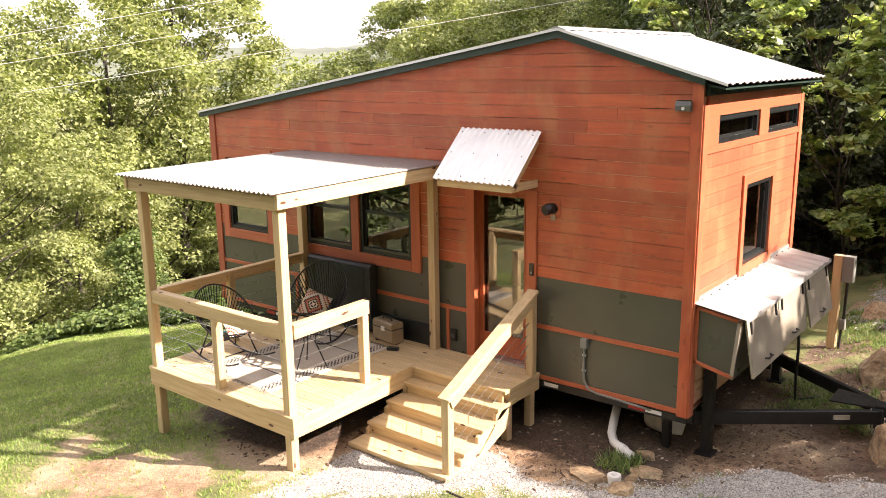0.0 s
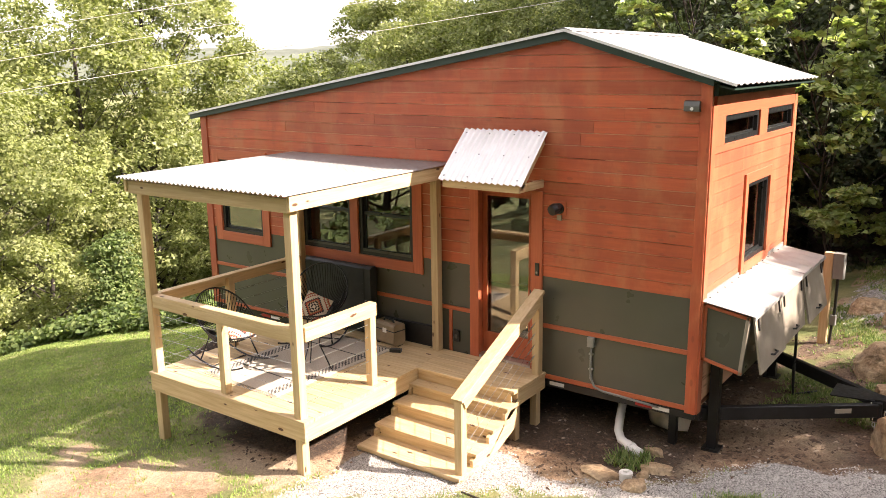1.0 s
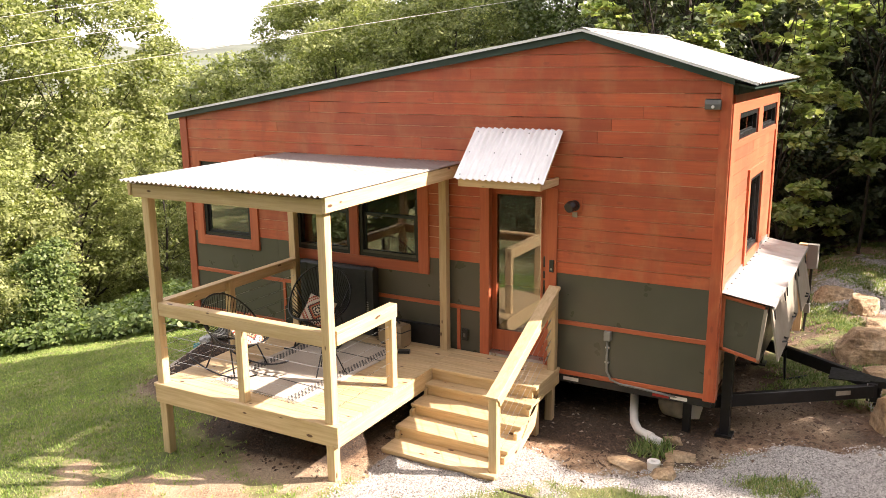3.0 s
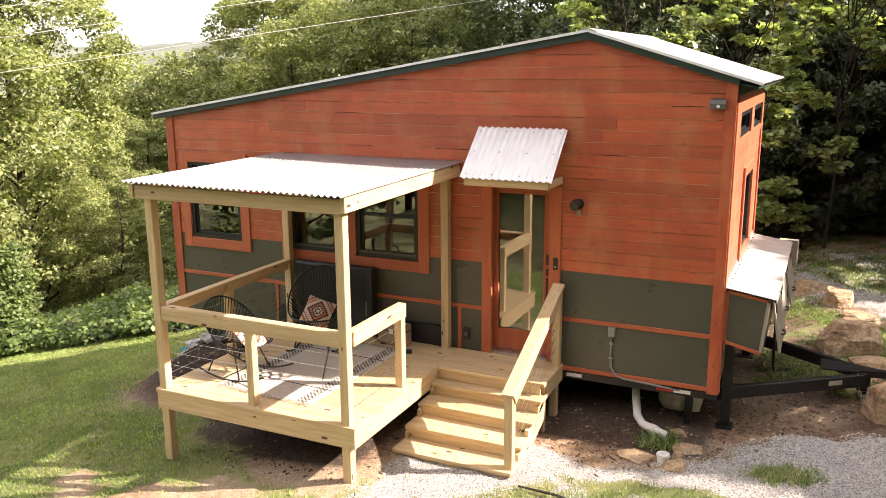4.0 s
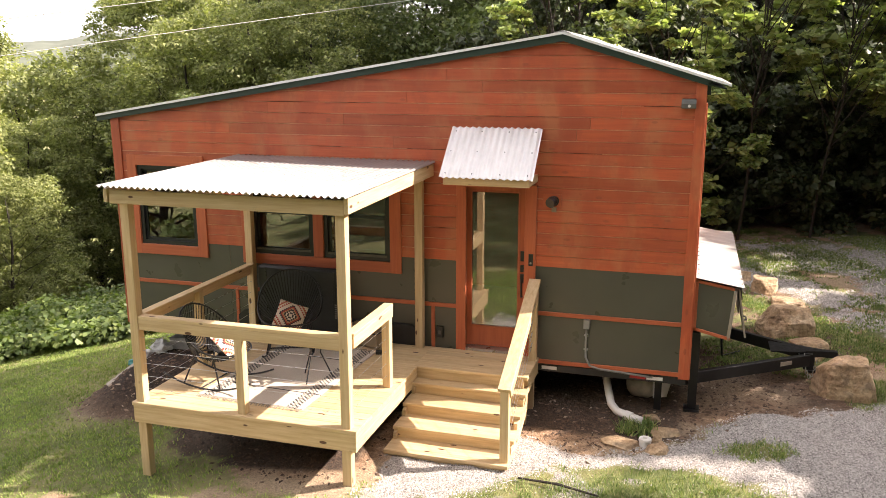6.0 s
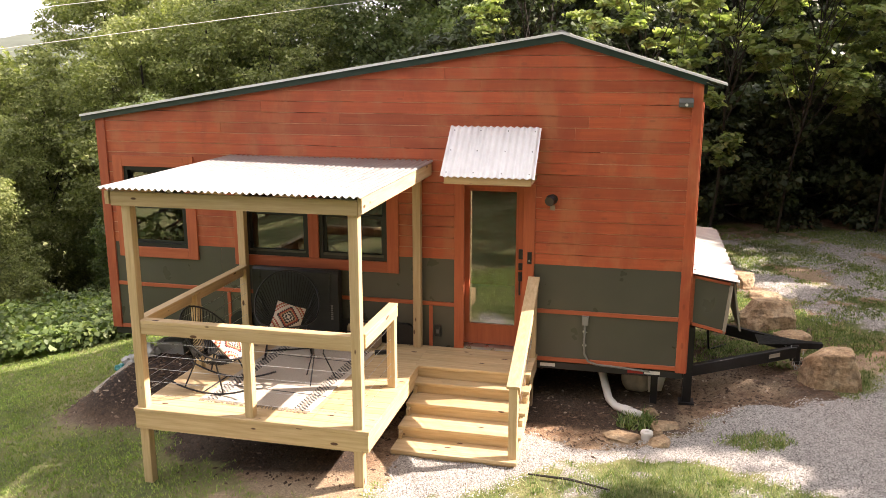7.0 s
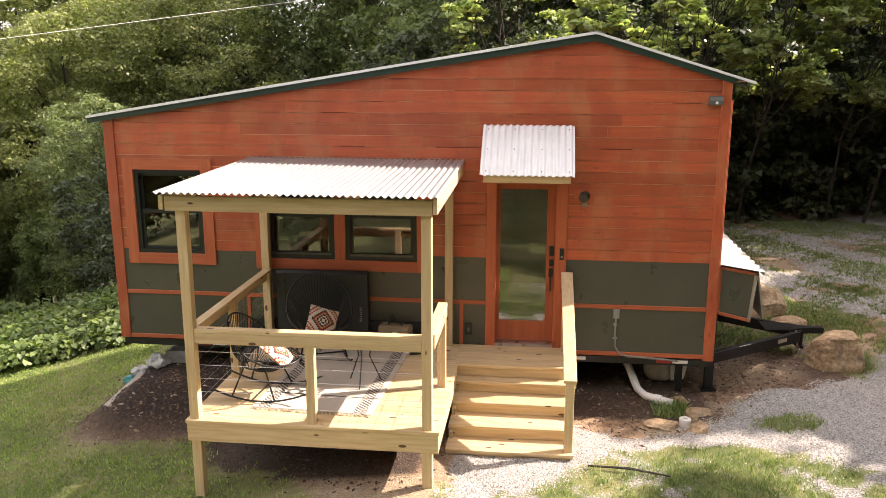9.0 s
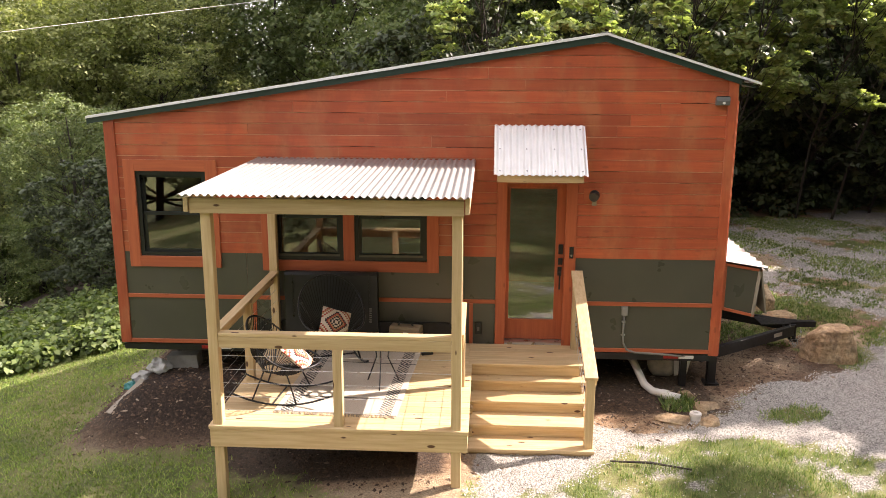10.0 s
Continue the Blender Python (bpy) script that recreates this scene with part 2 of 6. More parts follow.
# ---------------------------------------------------------------- mesh helpers
class Geo:
    """Vertices and faces of one mesh."""

    def __init__(self):
        self.v, self.f = [], []

    def add(self, verts, faces):
        k = len(self.v)
        self.v += [tuple(p) for p in verts]
        self.f += [tuple(i + k for i in f) for f in faces]
        return self

    def box(self, x0, x1, y0, y1, z0, z1):
        return self.add([(x, y, z) for z in (z0, z1) for y in (y0, y1) for x in (x0, x1)],
                        [(0, 2, 3, 1), (4, 5, 7, 6), (0, 1, 5, 4), (2, 6, 7, 3), (0, 4, 6, 2), (1, 3, 7, 5)])

    def prism(self, pts, axis, a, b):
        """A flat outline (two coordinates, the axis left out) drawn out from a to b."""
        def at(p, t):
            q = list(p)
            q.insert(axis, t)
            return q
        n = len(pts)
        faces = [tuple(range(n - 1, -1, -1)), tuple(range(n, 2 * n))] + [(i, (i + 1) % n, n + (i + 1) % n, n + i) for i in range(n)]
        return self.add([at(p, a) for p in pts] + [at(p, b) for p in pts], faces)

    def beam(self, p, q, w, h, up=(0, 0, 1), c=0.004):
        """Lumber from p to q, w wide and h high, its long edges eased by c."""
        p, q = Vector(p), Vector(q)
        d = (q - p).normalized()
        s = d.cross(Vector(up)).normalized()
        u = s.cross(d)
        w, h = w / 2, h / 2
        ring = [(w - c, -h), (w, -h + c), (w, h - c), (w - c, h), (-w + c, h), (-w, h - c), (-w, -h + c), (-w + c, -h)]
        n = 8
        verts = [e + s * a + u * b for e in (p, q) for a, b in ring]
        return self.add(verts, [tuple(range(n)), tuple(range(2 * n - 1, n - 1, -1))] + [(i, n + i, n + (i + 1) % n, (i + 1) % n) for i in range(n)])

    def tube(self, pts, r, n=8, closed=False):
        """A round tube along points; r is one radius or one for each point."""
        pts = [Vector(p) for p in pts]
        m = len(pts)
        rs = r if isinstance(r, (list, tuple)) else [r] * m
        verts, side = [], None
        for i, p in enumerate(pts):
            d = (pts[(i + 1) % m] - pts[i - 1]) if closed else (pts[min(i + 1, m - 1)] - pts[max(i - 1, 0)])
            d.normalize()
            if side is None:
                side = d.orthogonal().normalized()
            side = (side - d * side.dot(d)).normalized()
            o = d.cross(side)
            verts += [p + (side * math.cos(6.28319 * k / n) + o * math.sin(6.28319 * k / n)) * rs[i] for k in range(n)]
        faces = [(i * n + k, i * n + (k + 1) % n, ((i + 1) % m) * n + (k + 1) % n, ((i + 1) % m) * n + k)
                 for i in range(m if closed else m - 1) for k in range(n)]
        if not closed:
            faces += [tuple(range(n - 1, -1, -1)), tuple(range((m - 1) * n, m * n))]
        return self.add(verts, faces)

    def disc(self, c, axis, r, depth, n=20):
        a = Vector(axis).normalized()
        return self.tube([Vector(c), Vector(c) + a * depth], r, n)


def mesh_of(name, geo, mat, smooth=False):
    me = bpy.data.meshes.new(name)
    me.from_pydata(geo.v, [], geo.f)
    if smooth:
        me.shade_smooth()
    me.materials.append(mat)
    bm = bmesh.new()
    bm.from_mesh(me)
    bmesh.ops.recalc_face_normals(bm, faces=bm.faces)
    bm.to_mesh(me)
    bm.free()
    return me


def part(name, geo, mat, parent=None, label="", smooth=False):
    """ONE mesh object under a thing or a part; its points are in the parent's own frame (see base)."""
    ob = new(name, mesh_of(name, geo, mat, smooth))
    if parent is not None:
        ob.parent = parent
    if label:
        tagged(ob, label)
    return ob


def thing(name, label, category, at=(0, 0, 0), group="", kind=""):
    e = new(name)
    e.empty_display_size = 0.2
    e.location = at
    return tagged(e, label, category, group, kind)


def shared(name, me, parent):
    ob = new(name, me)
    ob.parent = parent
    return ob


def quads(name, verts, mat, smooth=False, tri=False):
    """A mesh of loose quads (or triangles) from an array of corners."""
    k = 3 if tri else 4
    verts = np.asarray(verts, dtype=np.float32).reshape(-1, 3)
    n = len(verts) // k
    me = bpy.data.meshes.new(name)
    me.vertices.add(len(verts))
    me.vertices.foreach_set("co", verts.ravel())
    me.loops.add(n * k)
    me.loops.foreach_set("vertex_index", np.arange(n * k, dtype=np.int32))
    me.polygons.add(n)
    me.polygons.foreach_set("loop_start", np.arange(0, n * k, k, dtype=np.int32))
    me.update(calc_edges=True)
    me.materials.append(mat)
    return me


def corrugated(p0, p1, q0, q1, wave, amp, up, thick=0.003, per=8):
    """A wavy sheet: the waves count from p0 to p1, and run straight from p to q."""
    p0, p1, q0, q1, up = (Vector(a) for a in (p0, p1, q0, q1, up))
    n = int((p1 - p0).length / wave * per)
    g = Geo()
    verts = []
    for lay in (0, -thick):
        for a, b in ((p0, p1), (q0, q1)):
            for i in range(n + 1):
                verts.append(a.lerp(b, i / n) + up * (amp * math.sin(6.28319 * i / per) + lay))
    m = n + 1
    faces = []
    for i in range(n):
        faces += [(i, i + 1, m + i + 1, m + i), (2 * m + i, 3 * m + i, 3 * m + i + 1, 2 * m + i + 1),
                  (i, 2 * m + i, 2 * m + i + 1, i + 1), (m + i, m + i + 1, 3 * m + i + 1, 3 * m + i)]
    faces += [(0, m, 3 * m, 2 * m), (n, 2 * m + n, 3 * m + n, m + n)]
    return g.add(verts, faces)


rng = np.random.default_rng(7)


# ---------------------------------------------------------------- ground
def smooth01(t):
    t = np.clip(t, 0, 1)
    return t * t * (3 - 2 * t)


def wobble(x, y, s, seed):
    """Cheap smooth noise of size 1/s, about -1 to 1."""
    return (np.sin(x * s + seed) * np.cos(y * s * 1.13 + seed * 2.1) + 0.5 * np.sin(x * s * 2.3 + y * s * 1.7 + seed * 3.3)
            + 0.35 * np.cos(x * s * 3.9 - y * s * 4.3 + seed)) / 1.6


def pad_distance(x, y):
    """How far a place lies outside the levelled pad under the house."""
    dx, dy = np.maximum(0, -7.1 - x), np.maximum(0, np.maximum(-0.35 - y, y - 4.6))
    return np.hypot(dx, dy)


def height(x, y):
    lawn = -0.10 * np.clip(-3.2 - x, 0, 4.0) - 0.205 * np.maximum(0, -7.2 - x)
    lawn = np.where(x < -15, lawn - 0.20 * (-15 - x), lawn)
    lawn = np.maximum(lawn, -9.0)
    lawn = lawn - 0.05 * np.clip(y - 3, 0, 40) * smooth01((-6 - x) / 4)
    rise = 0.05 * np.clip(y - 1.5, 0, 6) * smooth01((x + 1) / 2)
    wood_rise = 0.16 * np.clip(y - 12, 0, 60) * smooth01((x + 16) / 14)
    mound = 0.08 - 0.72 * pad_distance(x, y)
    low = lawn + rise + wood_rise
    low = low + 0.10 * smooth01((x - 0.2) / 0.8) * smooth01((y + 2.2) / 1.5)
    z = np.where(x < -4.4, np.maximum(low, mound), low)
    blend = smooth01((x + 5.6) / 1.2)
    z = np.where((x < -4.4) & (x > -5.6), np.maximum(low, mound) * (1 - blend) + low * blend, z)
    rough = 0.022 * wobble(x, y, 2.3, 1.0) + 0.012 * wobble(x, y, 7.1, 4.0)
    near = np.exp(-((x + 2) ** 2 + (y + 2) ** 2) / 900)
    return z + rough * (0.3 + 0.7 * near)


def axis_steps(lo, hi, step, far):
    core = list(np.arange(lo, hi + 1e-6, step))
    s, right = step, [core[-1]]
    while right[-1] < far:
        s *= 1.22
        right.append(right[-1] + s)
    s, left = step, [core[0]]
    while left[-1] > -far:
        s *= 1.22
        left.append(left[-1] - s)
    return np.array(left[:0:-1] + core + right[1:])


def inside(x, y, poly):
    """Whether points lie in an outline."""
    hit = np.zeros(x.shape, bool)
    for (ax, ay), (bx, by) in zip(poly, poly[1:] + poly[:1]):
        c = ((ay > y) != (by > y)) & (x < (bx - ax) * (y - ay) / (by - ay + 1e-9) + ax)
        hit ^= c
    return hit


GRAVEL = [(-3.1, -3.0), (-2.85, -2.3), (-2.9, -1.3), (-1.6, -0.95), (-1.2, -1.1), (-0.75, -1.1), (-0.15, -0.75), (0.35, -0.1), (0.6, 0.2), (1.3, 0.3), (2.1, 0.6),
          (3.2, 2.4), (7, 4), (9, 0), (7, -1.8), (1.3, -1.75), (0.8, -1.5), (0.45, -1.25), (-1.1, -1.4), (-1.5, -1.75), (-2.5, -2.6), (-3.0, -3.4)]
RED_DIRT = [(-5.9, -0.6), (-7.4, 0.2), (-7.6, 5), (-0.2, 4.6), (0.1, 2.6), (1.0, 1.9), (1.7, 1.2), (2.1, 0.6), (1.3, 0.2), (0.5, 0.1), (-0.2, -0.8), (-1.0, -1.3), (-2.9, -2.4), (-3.3, -2.95), (-4.1, -2.7), (-4.9, -2.1), (-5.7, -1.7)]
BACK_GRAVEL = [(0.2, 5.6), (1.9, 4.3), (2.3, 2.9), (4.6, 2.2), (9.0, 6.0), (9.0, 10.0), (6.6, 11.5), (3.0, 9.8), (0.4, 7.8)]
gx, gy = axis_steps(-13, 6.0, 0.1, 2500), axis_steps(-6.0, 10.0, 0.1, 2500)
GX, GY = np.meshgrid(gx, gy)
GZ = height(GX, GY)
far_r = np.hypot(GX, GY)
GZ = np.where(far_r > 120, GZ * np.exp(-(far_r - 120) / 200) - 6 * smooth01((far_r - 120) / 200), GZ)


def soft_mask(x, y, poly, reach=0.25):
    """The outline's inside with an uneven, softened border."""
    acc = np.zeros(x.shape)
    wx, wy = 0.12 * wobble(x, y, 3.1, 2.0), 0.12 * wobble(x, y, 3.4, 5.0)
    for dx, dy in ((0, 0), (reach, 0), (-reach, 0), (0, reach), (0, -reach)):
        acc += inside(x + wx + dx, y + wy + dy, poly)
    return acc / 5


def grass_tufts(x, y):
    """Where grass has come up through the gravel."""
    spots = [(0.72, -0.70, 0.40, 0.25), (-0.9, -1.95, 0.7, 0.22), (0.1, -2.05, 0.8, 0.45), (3.0, 4.5, 0.8, 0.4), (2.2, 6.2, 0.6, 0.4), (4.6, 4.2, 0.9, 0.4), (5.2, 7.2, 1.0, 0.4), (2.4, 2.9, 0.6, 0.4)]
    acc = np.zeros(x.shape)
    for a, b, ra, rb in spots:
        acc = np.maximum(acc, 1.15 - np.hypot((x - a) / ra, (y - b) / rb) + 0.32 * wobble(x, y, 5, a) + 0.28 * wobble(x, y, 13, a + 2))
    return np.clip(acc * 1.6, 0, 1)


def covers(x, y):
    """Masks of bare earth, gravel and dark mulch, which also paints shade under house, deck and wood."""
    tuft = grass_tufts(x, y)
    grav = np.maximum(soft_mask(x, y, GRAVEL), (0.72 + 0.45 * wobble(x, y, 1.9, 6.0)) * soft_mask(x, y, BACK_GRAVEL, 0.5)) * (1 - 0.75 * tuft)
    strip = (0.30 + 0.42 * wobble(x, y, 3.3, 8.0) + 0.25 * wobble(x, y, 9.0, 3.0)) * ((x > -2.4) & (x < 4) & (y < -1.6) & (y > -5))
    grav = np.maximum(grav, np.clip(strip, 0, 0.8))
    bank = np.where((x < -5.2) & (y > -1.9), np.clip(1.4 - pad_distance(x, y) / 0.95, 0, 1), 0) * (x < -4.4) * (y < 5)
    dirt = np.maximum(soft_mask(x, y, RED_DIRT), bank)
    bare = np.clip(1.25 - np.hypot((x + 4.6) / 1.6, (y + 3.4) / 0.75) + 0.5 * wobble(x, y, 2.7, 3.0), 0, 0.62)
    bare = np.maximum(bare, np.clip(0.7 * wobble(x, y, 4.7, 9.0) - 0.22, 0, 0.5) * ((x > -2.6) & (x < 3) & (y < -1.6) & (y > -5)))
    bare = np.maximum(bare, np.clip(0.55 + 0.6 * wobble(x, y, 2.9, 4.0), 0, 0.9) * ((x > 0.1) & (y > 1.5) & (y < 12)))
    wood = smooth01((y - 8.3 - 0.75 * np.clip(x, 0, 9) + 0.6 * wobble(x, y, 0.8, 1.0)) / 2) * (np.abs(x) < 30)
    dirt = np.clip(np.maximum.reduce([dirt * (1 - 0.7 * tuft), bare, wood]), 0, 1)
    # mulch by bank and hitch; under house, deck and wood it paints shade
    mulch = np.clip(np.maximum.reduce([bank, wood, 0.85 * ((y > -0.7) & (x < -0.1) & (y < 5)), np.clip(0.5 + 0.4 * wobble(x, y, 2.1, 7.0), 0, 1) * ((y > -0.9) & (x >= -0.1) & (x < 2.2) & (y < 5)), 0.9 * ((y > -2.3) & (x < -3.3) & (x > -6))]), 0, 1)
    return dirt, grav, mulch


me = bpy.data.meshes.new("ground")
nx, ny = len(gx), len(gy)
me.vertices.add(nx * ny)
me.vertices.foreach_set("co", np.stack([GX, GY, GZ], -1).astype(np.float32).ravel())
idx = np.arange(nx * ny).reshape(ny, nx)
faces = np.stack([idx[:-1, :-1], idx[:-1, 1:], idx[1:, 1:], idx[1:, :-1]], -1).reshape(-1, 4)
me.loops.add(faces.size)
me.loops.foreach_set("vertex_index", faces.ravel().astype(np.int32))
me.polygons.add(len(faces))
me.polygons.foreach_set("loop_start", np.arange(0, faces.size, 4, dtype=np.int32))
me.update(calc_edges=True)
me.shade_smooth()
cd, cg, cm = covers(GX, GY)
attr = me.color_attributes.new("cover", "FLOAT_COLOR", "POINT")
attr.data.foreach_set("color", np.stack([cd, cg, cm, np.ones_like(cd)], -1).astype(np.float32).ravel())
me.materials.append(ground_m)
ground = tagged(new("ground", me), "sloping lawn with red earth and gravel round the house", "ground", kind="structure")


def ground_z(x, y):
    return float(height(np.array(float(x)), np.array(float(y))))


# ---------------------------------------------------------------- tiny house
ROOF_L, PEAK, ROOF_R, DEPTH = (-7.64, 3.37), (-1.52, 4.345), (0.24, 3.80), 3.2


def roof_z(x):
    """The underside of the roof line at x."""
    a, b = (ROOF_L, PEAK) if x < PEAK[0] else (PEAK, ROOF_R)
    return a[1] + (b[1] - a[1]) * (x - a[0]) / (b[0] - a[0]) - 0.03


XL, XR, ZB, ZG = -7.46, 0.0, 0.53, 1.715
DOOR = (-2.69, -1.82, 0.60, 2.62)
WIN_A, WIN_B, WIN_C = (-7.12, -6.25, 1.665, 2.72), (-5.45, -4.585, 1.64, 2.72), (-4.45, -3.565, 1.635, 2.72)
FRONT_OPEN = [DOOR, WIN_A, WIN_B, WIN_C]
UP_1, UP_2, LOW_W = (0.40, 1.60, 3.215, 3.485), (1.92, 3.08, 3.20, 3.475), (1.30, 2.18, 1.81, 2.71)
SIDE_OPEN = [UP_1, UP_2, LOW_W]

house = thing("tiny_house", "tiny house on a trailer with red stained boards over olive panels", "tiny house", (-3.7, 1.6, 0.1))
house.location = (0, 0, 0)


def cells(lo, hi, z0, z1, openings):
    """Rectangles that fill a wall but for its openings."""
    xs = sorted({lo, hi, *[v for o in openings for v in o[:2]]})
    out = []
    for a, b in zip(xs, xs[1:]):
        cuts = sorted((o[2], o[3]) for o in openings if o[0] < (a + b) / 2 < o[1])
        z = z0
        for c0, c1 in cuts:
            if c0 > z:
                out.append((a, b, z, c0))
            z = c1
        out.append((a, b, z, z1))
    return out


# sheathing of the four walls
g = Geo()
for a, b, z0, z1 in cells(XL + 0.02, XR - 0.02, ZB, 9.0, FRONT_OPEN):
    if z1 > 8:
        mids = [a] + ([PEAK[0]] if a < PEAK[0] < b else []) + [b]
        g.prism([(a, z0), (b, z0)] + [(x, roof_z(x) - 0.01) for x in reversed(mids)], 1, 0.008, 0.14)
    else:
        g.box(a, b, 0.008, 0.14, z0, z1)
wall_front = part("wall_front", g, tar_felt, house)
g = Geo()
for a, b, z0, z1 in cells(0.14, DEPTH - 0.14, ZB, 3.72, SIDE_OPEN):
    g.box(-0.14, -0.008, a, b, z0, z1)
wall_right = part("wall_right", g, tar_felt, house)
g = Geo()
g.prism([(XL + 0.02, ZB), (XR - 0.02, ZB), (XR - 0.02, roof_z(0) - 0.01), (PEAK[0], roof_z(PEAK[0]) - 0.01), (XL + 0.02, roof_z(XL) - 0.01)], 1, DEPTH - 0.14, DEPTH)
wall_back = part("wall_back", g, red[0], house)
g = Geo().box(XL + 0.02, XL + 0.14, 0.14, DEPTH - 0.14, ZB, roof_z(XL) - 0.01)
wall_left = part("wall_left", g, red[1], house)
part("house_floor", Geo().box(XL + 0.14, -0.14, 0.14, DEPTH - 0.14, ZB - 0.02, ZB + 0.06), inner_wall, house)

# stained boards of the front
ROW = 0.1325
r2 = random.Random(3)
z = ZG
bare_joints = Geo()
while z < PEAK[1]:
    top = min(z + ROW - 0.0085, 9)
    cuts = [XL + 0.13, XR - 0.10]
    blocked = [(-7.25, -6.11), (-5.59, -3.42)] if z < 2.73 else []
    blocked += [(-2.725, -1.77)] if z < 2.63 else []
    spans, x = [], cuts[0]
    for b0, b1 in blocked:
        spans.append((x, b0 + 0.02))
        x = b1 - 0.02
    spans.append((x, cuts[1]))
    for a, b in spans:
        while b - a > 0.03:
            e = b if b - a < 3.2 else min(b, a + r2.uniform(1.6, 4.8))
            if b - e < 0.35:
                e = b
            pts = [a] + ([PEAK[0]] if a < PEAK[0] < e else []) + [e]
            tops = [(px, min(top, roof_z(px) - 0.02)) for px in pts]
            # where the roof line crosses the board's top edge
            fine = []
            for (p, q) in zip(tops, tops[1:]):
                fine.append(p)
                for k in range(1, 12):
                    xx = p[0] + (q[0] - p[0]) * k / 12
                    zz = min(top, roof_z(xx) - 0.02)
                    fine.append((xx, zz))
            fine.append(tops[-1])
            if min(t[1] for t in fine) < top - 1e-4:
                fine = [t for t in fine if t[1] > z + 0.006]
            else:
                fine = [tops[0], tops[-1]]
            if len(fine) >= 2 and fine[-1][0] - fine[0][0] > 0.03:
                out = -0.0 - r2.uniform(0.0, 0.004)
                xa, xb = fine[0][0] + 0.0015, fine[-1][0] - 0.0015
                poly = [(xa, z), (xb, z)] + [(min(max(t[0], xa), xb), t[1]) for t in reversed(fine)]
                part("plank", Geo().prism(poly, 1, out, 0.010), red[0], wall_front)
            a = e
    # unstained wood showing in the joints here and there
    for a, b in spans:
        while a < b - 0.2:
            e = min(b - 0.02, a + r2.uniform(0.15, 0.9))
            if r2.random() < 0.42 and min(roof_z(a), roof_z(e)) > z + ROW + 0.03:
                bare_joints.box(a, e, 0.0005, 0.009, z + ROW - 0.0082, z + ROW - 0.0022)
            a = e + r2.uniform(0.02, 0.5)
    z += ROW
tagged(part("joint_wood", bare_joints, plain("unstained_wood", (0.58, 0.31, 0.18), 0.7, 0, 0.3, 9.0), wall_front, "bare wood showing between the boards"), kind="stuff")

# stained boards of the hitch end
z = 1.68
while z < 3.12:
    top = min(z + ROW - 0.005, 3.14)
    blocked = [(1.19, 2.29)] if z + ROW > 1.82 and z < 2.71 else []
    spans, y = [], 0.11
    for b0, b1 in blocked:
        spans.append((y, b0 + 0.01))
        y = b1 - 0.01
    spans.append((y, DEPTH - 0.11))
    for a, b in spans:
        while b - a > 0.05:
            e = b if b - a < 1.3 or r2.random() < 0.5 else a + r2.uniform(0.7, 1.6)
            part("plank", Geo().box(-0.010, 0.0 + r2.uniform(0, 0.004), a + 0.0015, e - 0.0015, z, top), red[1], wall_right)
            a = e
    z += ROW


def board(name, p, q, w, t, parent, up=(0, 1, 0), mats=trimw, c=0.003):
    """A trim board; its grain follows its length."""
    d = Vector(q) - Vector(p)
    ax = max(range(3), key=lambda i: abs(d[i]))
    return part(name, Geo().beam(p, q, w, t, up, c), mats[ax], parent)


# corner boards
board("corner_board", (XL + 0.065, -0.006, ZB), (XL + 0.065, -0.006, roof_z(XL + 0.065) - 0.02), 0.13, 0.03, house, (0, 1, 0), red)
board("corner_board", (XR - 0.048, -0.006, ZB - 0.02), (XR - 0.048, -0.006, roof_z(XR - 0.05) - 0.02), 0.11, 0.03, house, (0, 1, 0), red)
board("corner_board", (0.008, 0.05, ZB - 0.02), (0.008, 0.05, 3.60), 0.03, 0.12, house, (0, 1, 0), red)
board("corner_board", (0.008, DEPTH - 0.05, ZB), (0.008, DEPTH - 0.05, 3.60), 0.03, 0.12, house, (0, 1, 0), red)
# band of broad boards round the upper windows of the hitch end
for z0, z1 in ((3.14, 3.21), (3.49, 3.60)):
    board("trim_board", (0.004, 0.11, (z0 + z1) / 2), (0.004, DEPTH - 0.11, (z0 + z1) / 2), z1 - z0, 0.03, house, (1, 0, 0))
for y0, y1 in ((0.11, 0.39), (1.61, 1.91), (3.06, 3.09)):
    board("trim_board", (0.004, (y0 + y1) / 2, 3.21), (0.004, (y0 + y1) / 2, 3.49), 0.03, y1 - y0, house)
board("trim_board", (-0.002, 0.11, 3.66), (-0.002, DEPTH - 0.11, 3.66), 0.12, 0.03, house, (1, 0, 0), red)

# olive panels with stained battens
for a, b in ((-7.33, -5.80), (-5.80, -4.30), (-4.30, -2.725), (-1.79, -0.10)):
    for z0, z1 in ((ZB + 0.05, 1.125), (1.175, ZG)):
        part("panel", Geo().box(a + 0.002, b - 0.002, 0.002, 0.0076, z0, z1), green_panel, wall_front, "flat olive-green panel")
for a, b in ((-7.33, -2.725), (-1.79, -0.10)):
    for zc, w in ((1.15, 0.05), (ZB + 0.026, 0.052)):
        board("batten", (a, -0.004, zc), (b, -0.004, zc), w, 0.018, wall_front)
for x in (-5.72, -3.02):
    board("batten", (x, -0.004, ZB + 0.055), (x, -0.004, 1.123), 0.045, 0.018, wall_front)
part("fender", Geo().prism([(-5.69, 0.56), (-5.69, 0.80), (-5.6, 0.87), (-3.3, 0.87), (-3.2, 0.80), (-3.2, 0.56)], 1, -0.05, 0.018), black_metal, house, "black steel wheel-well cover")


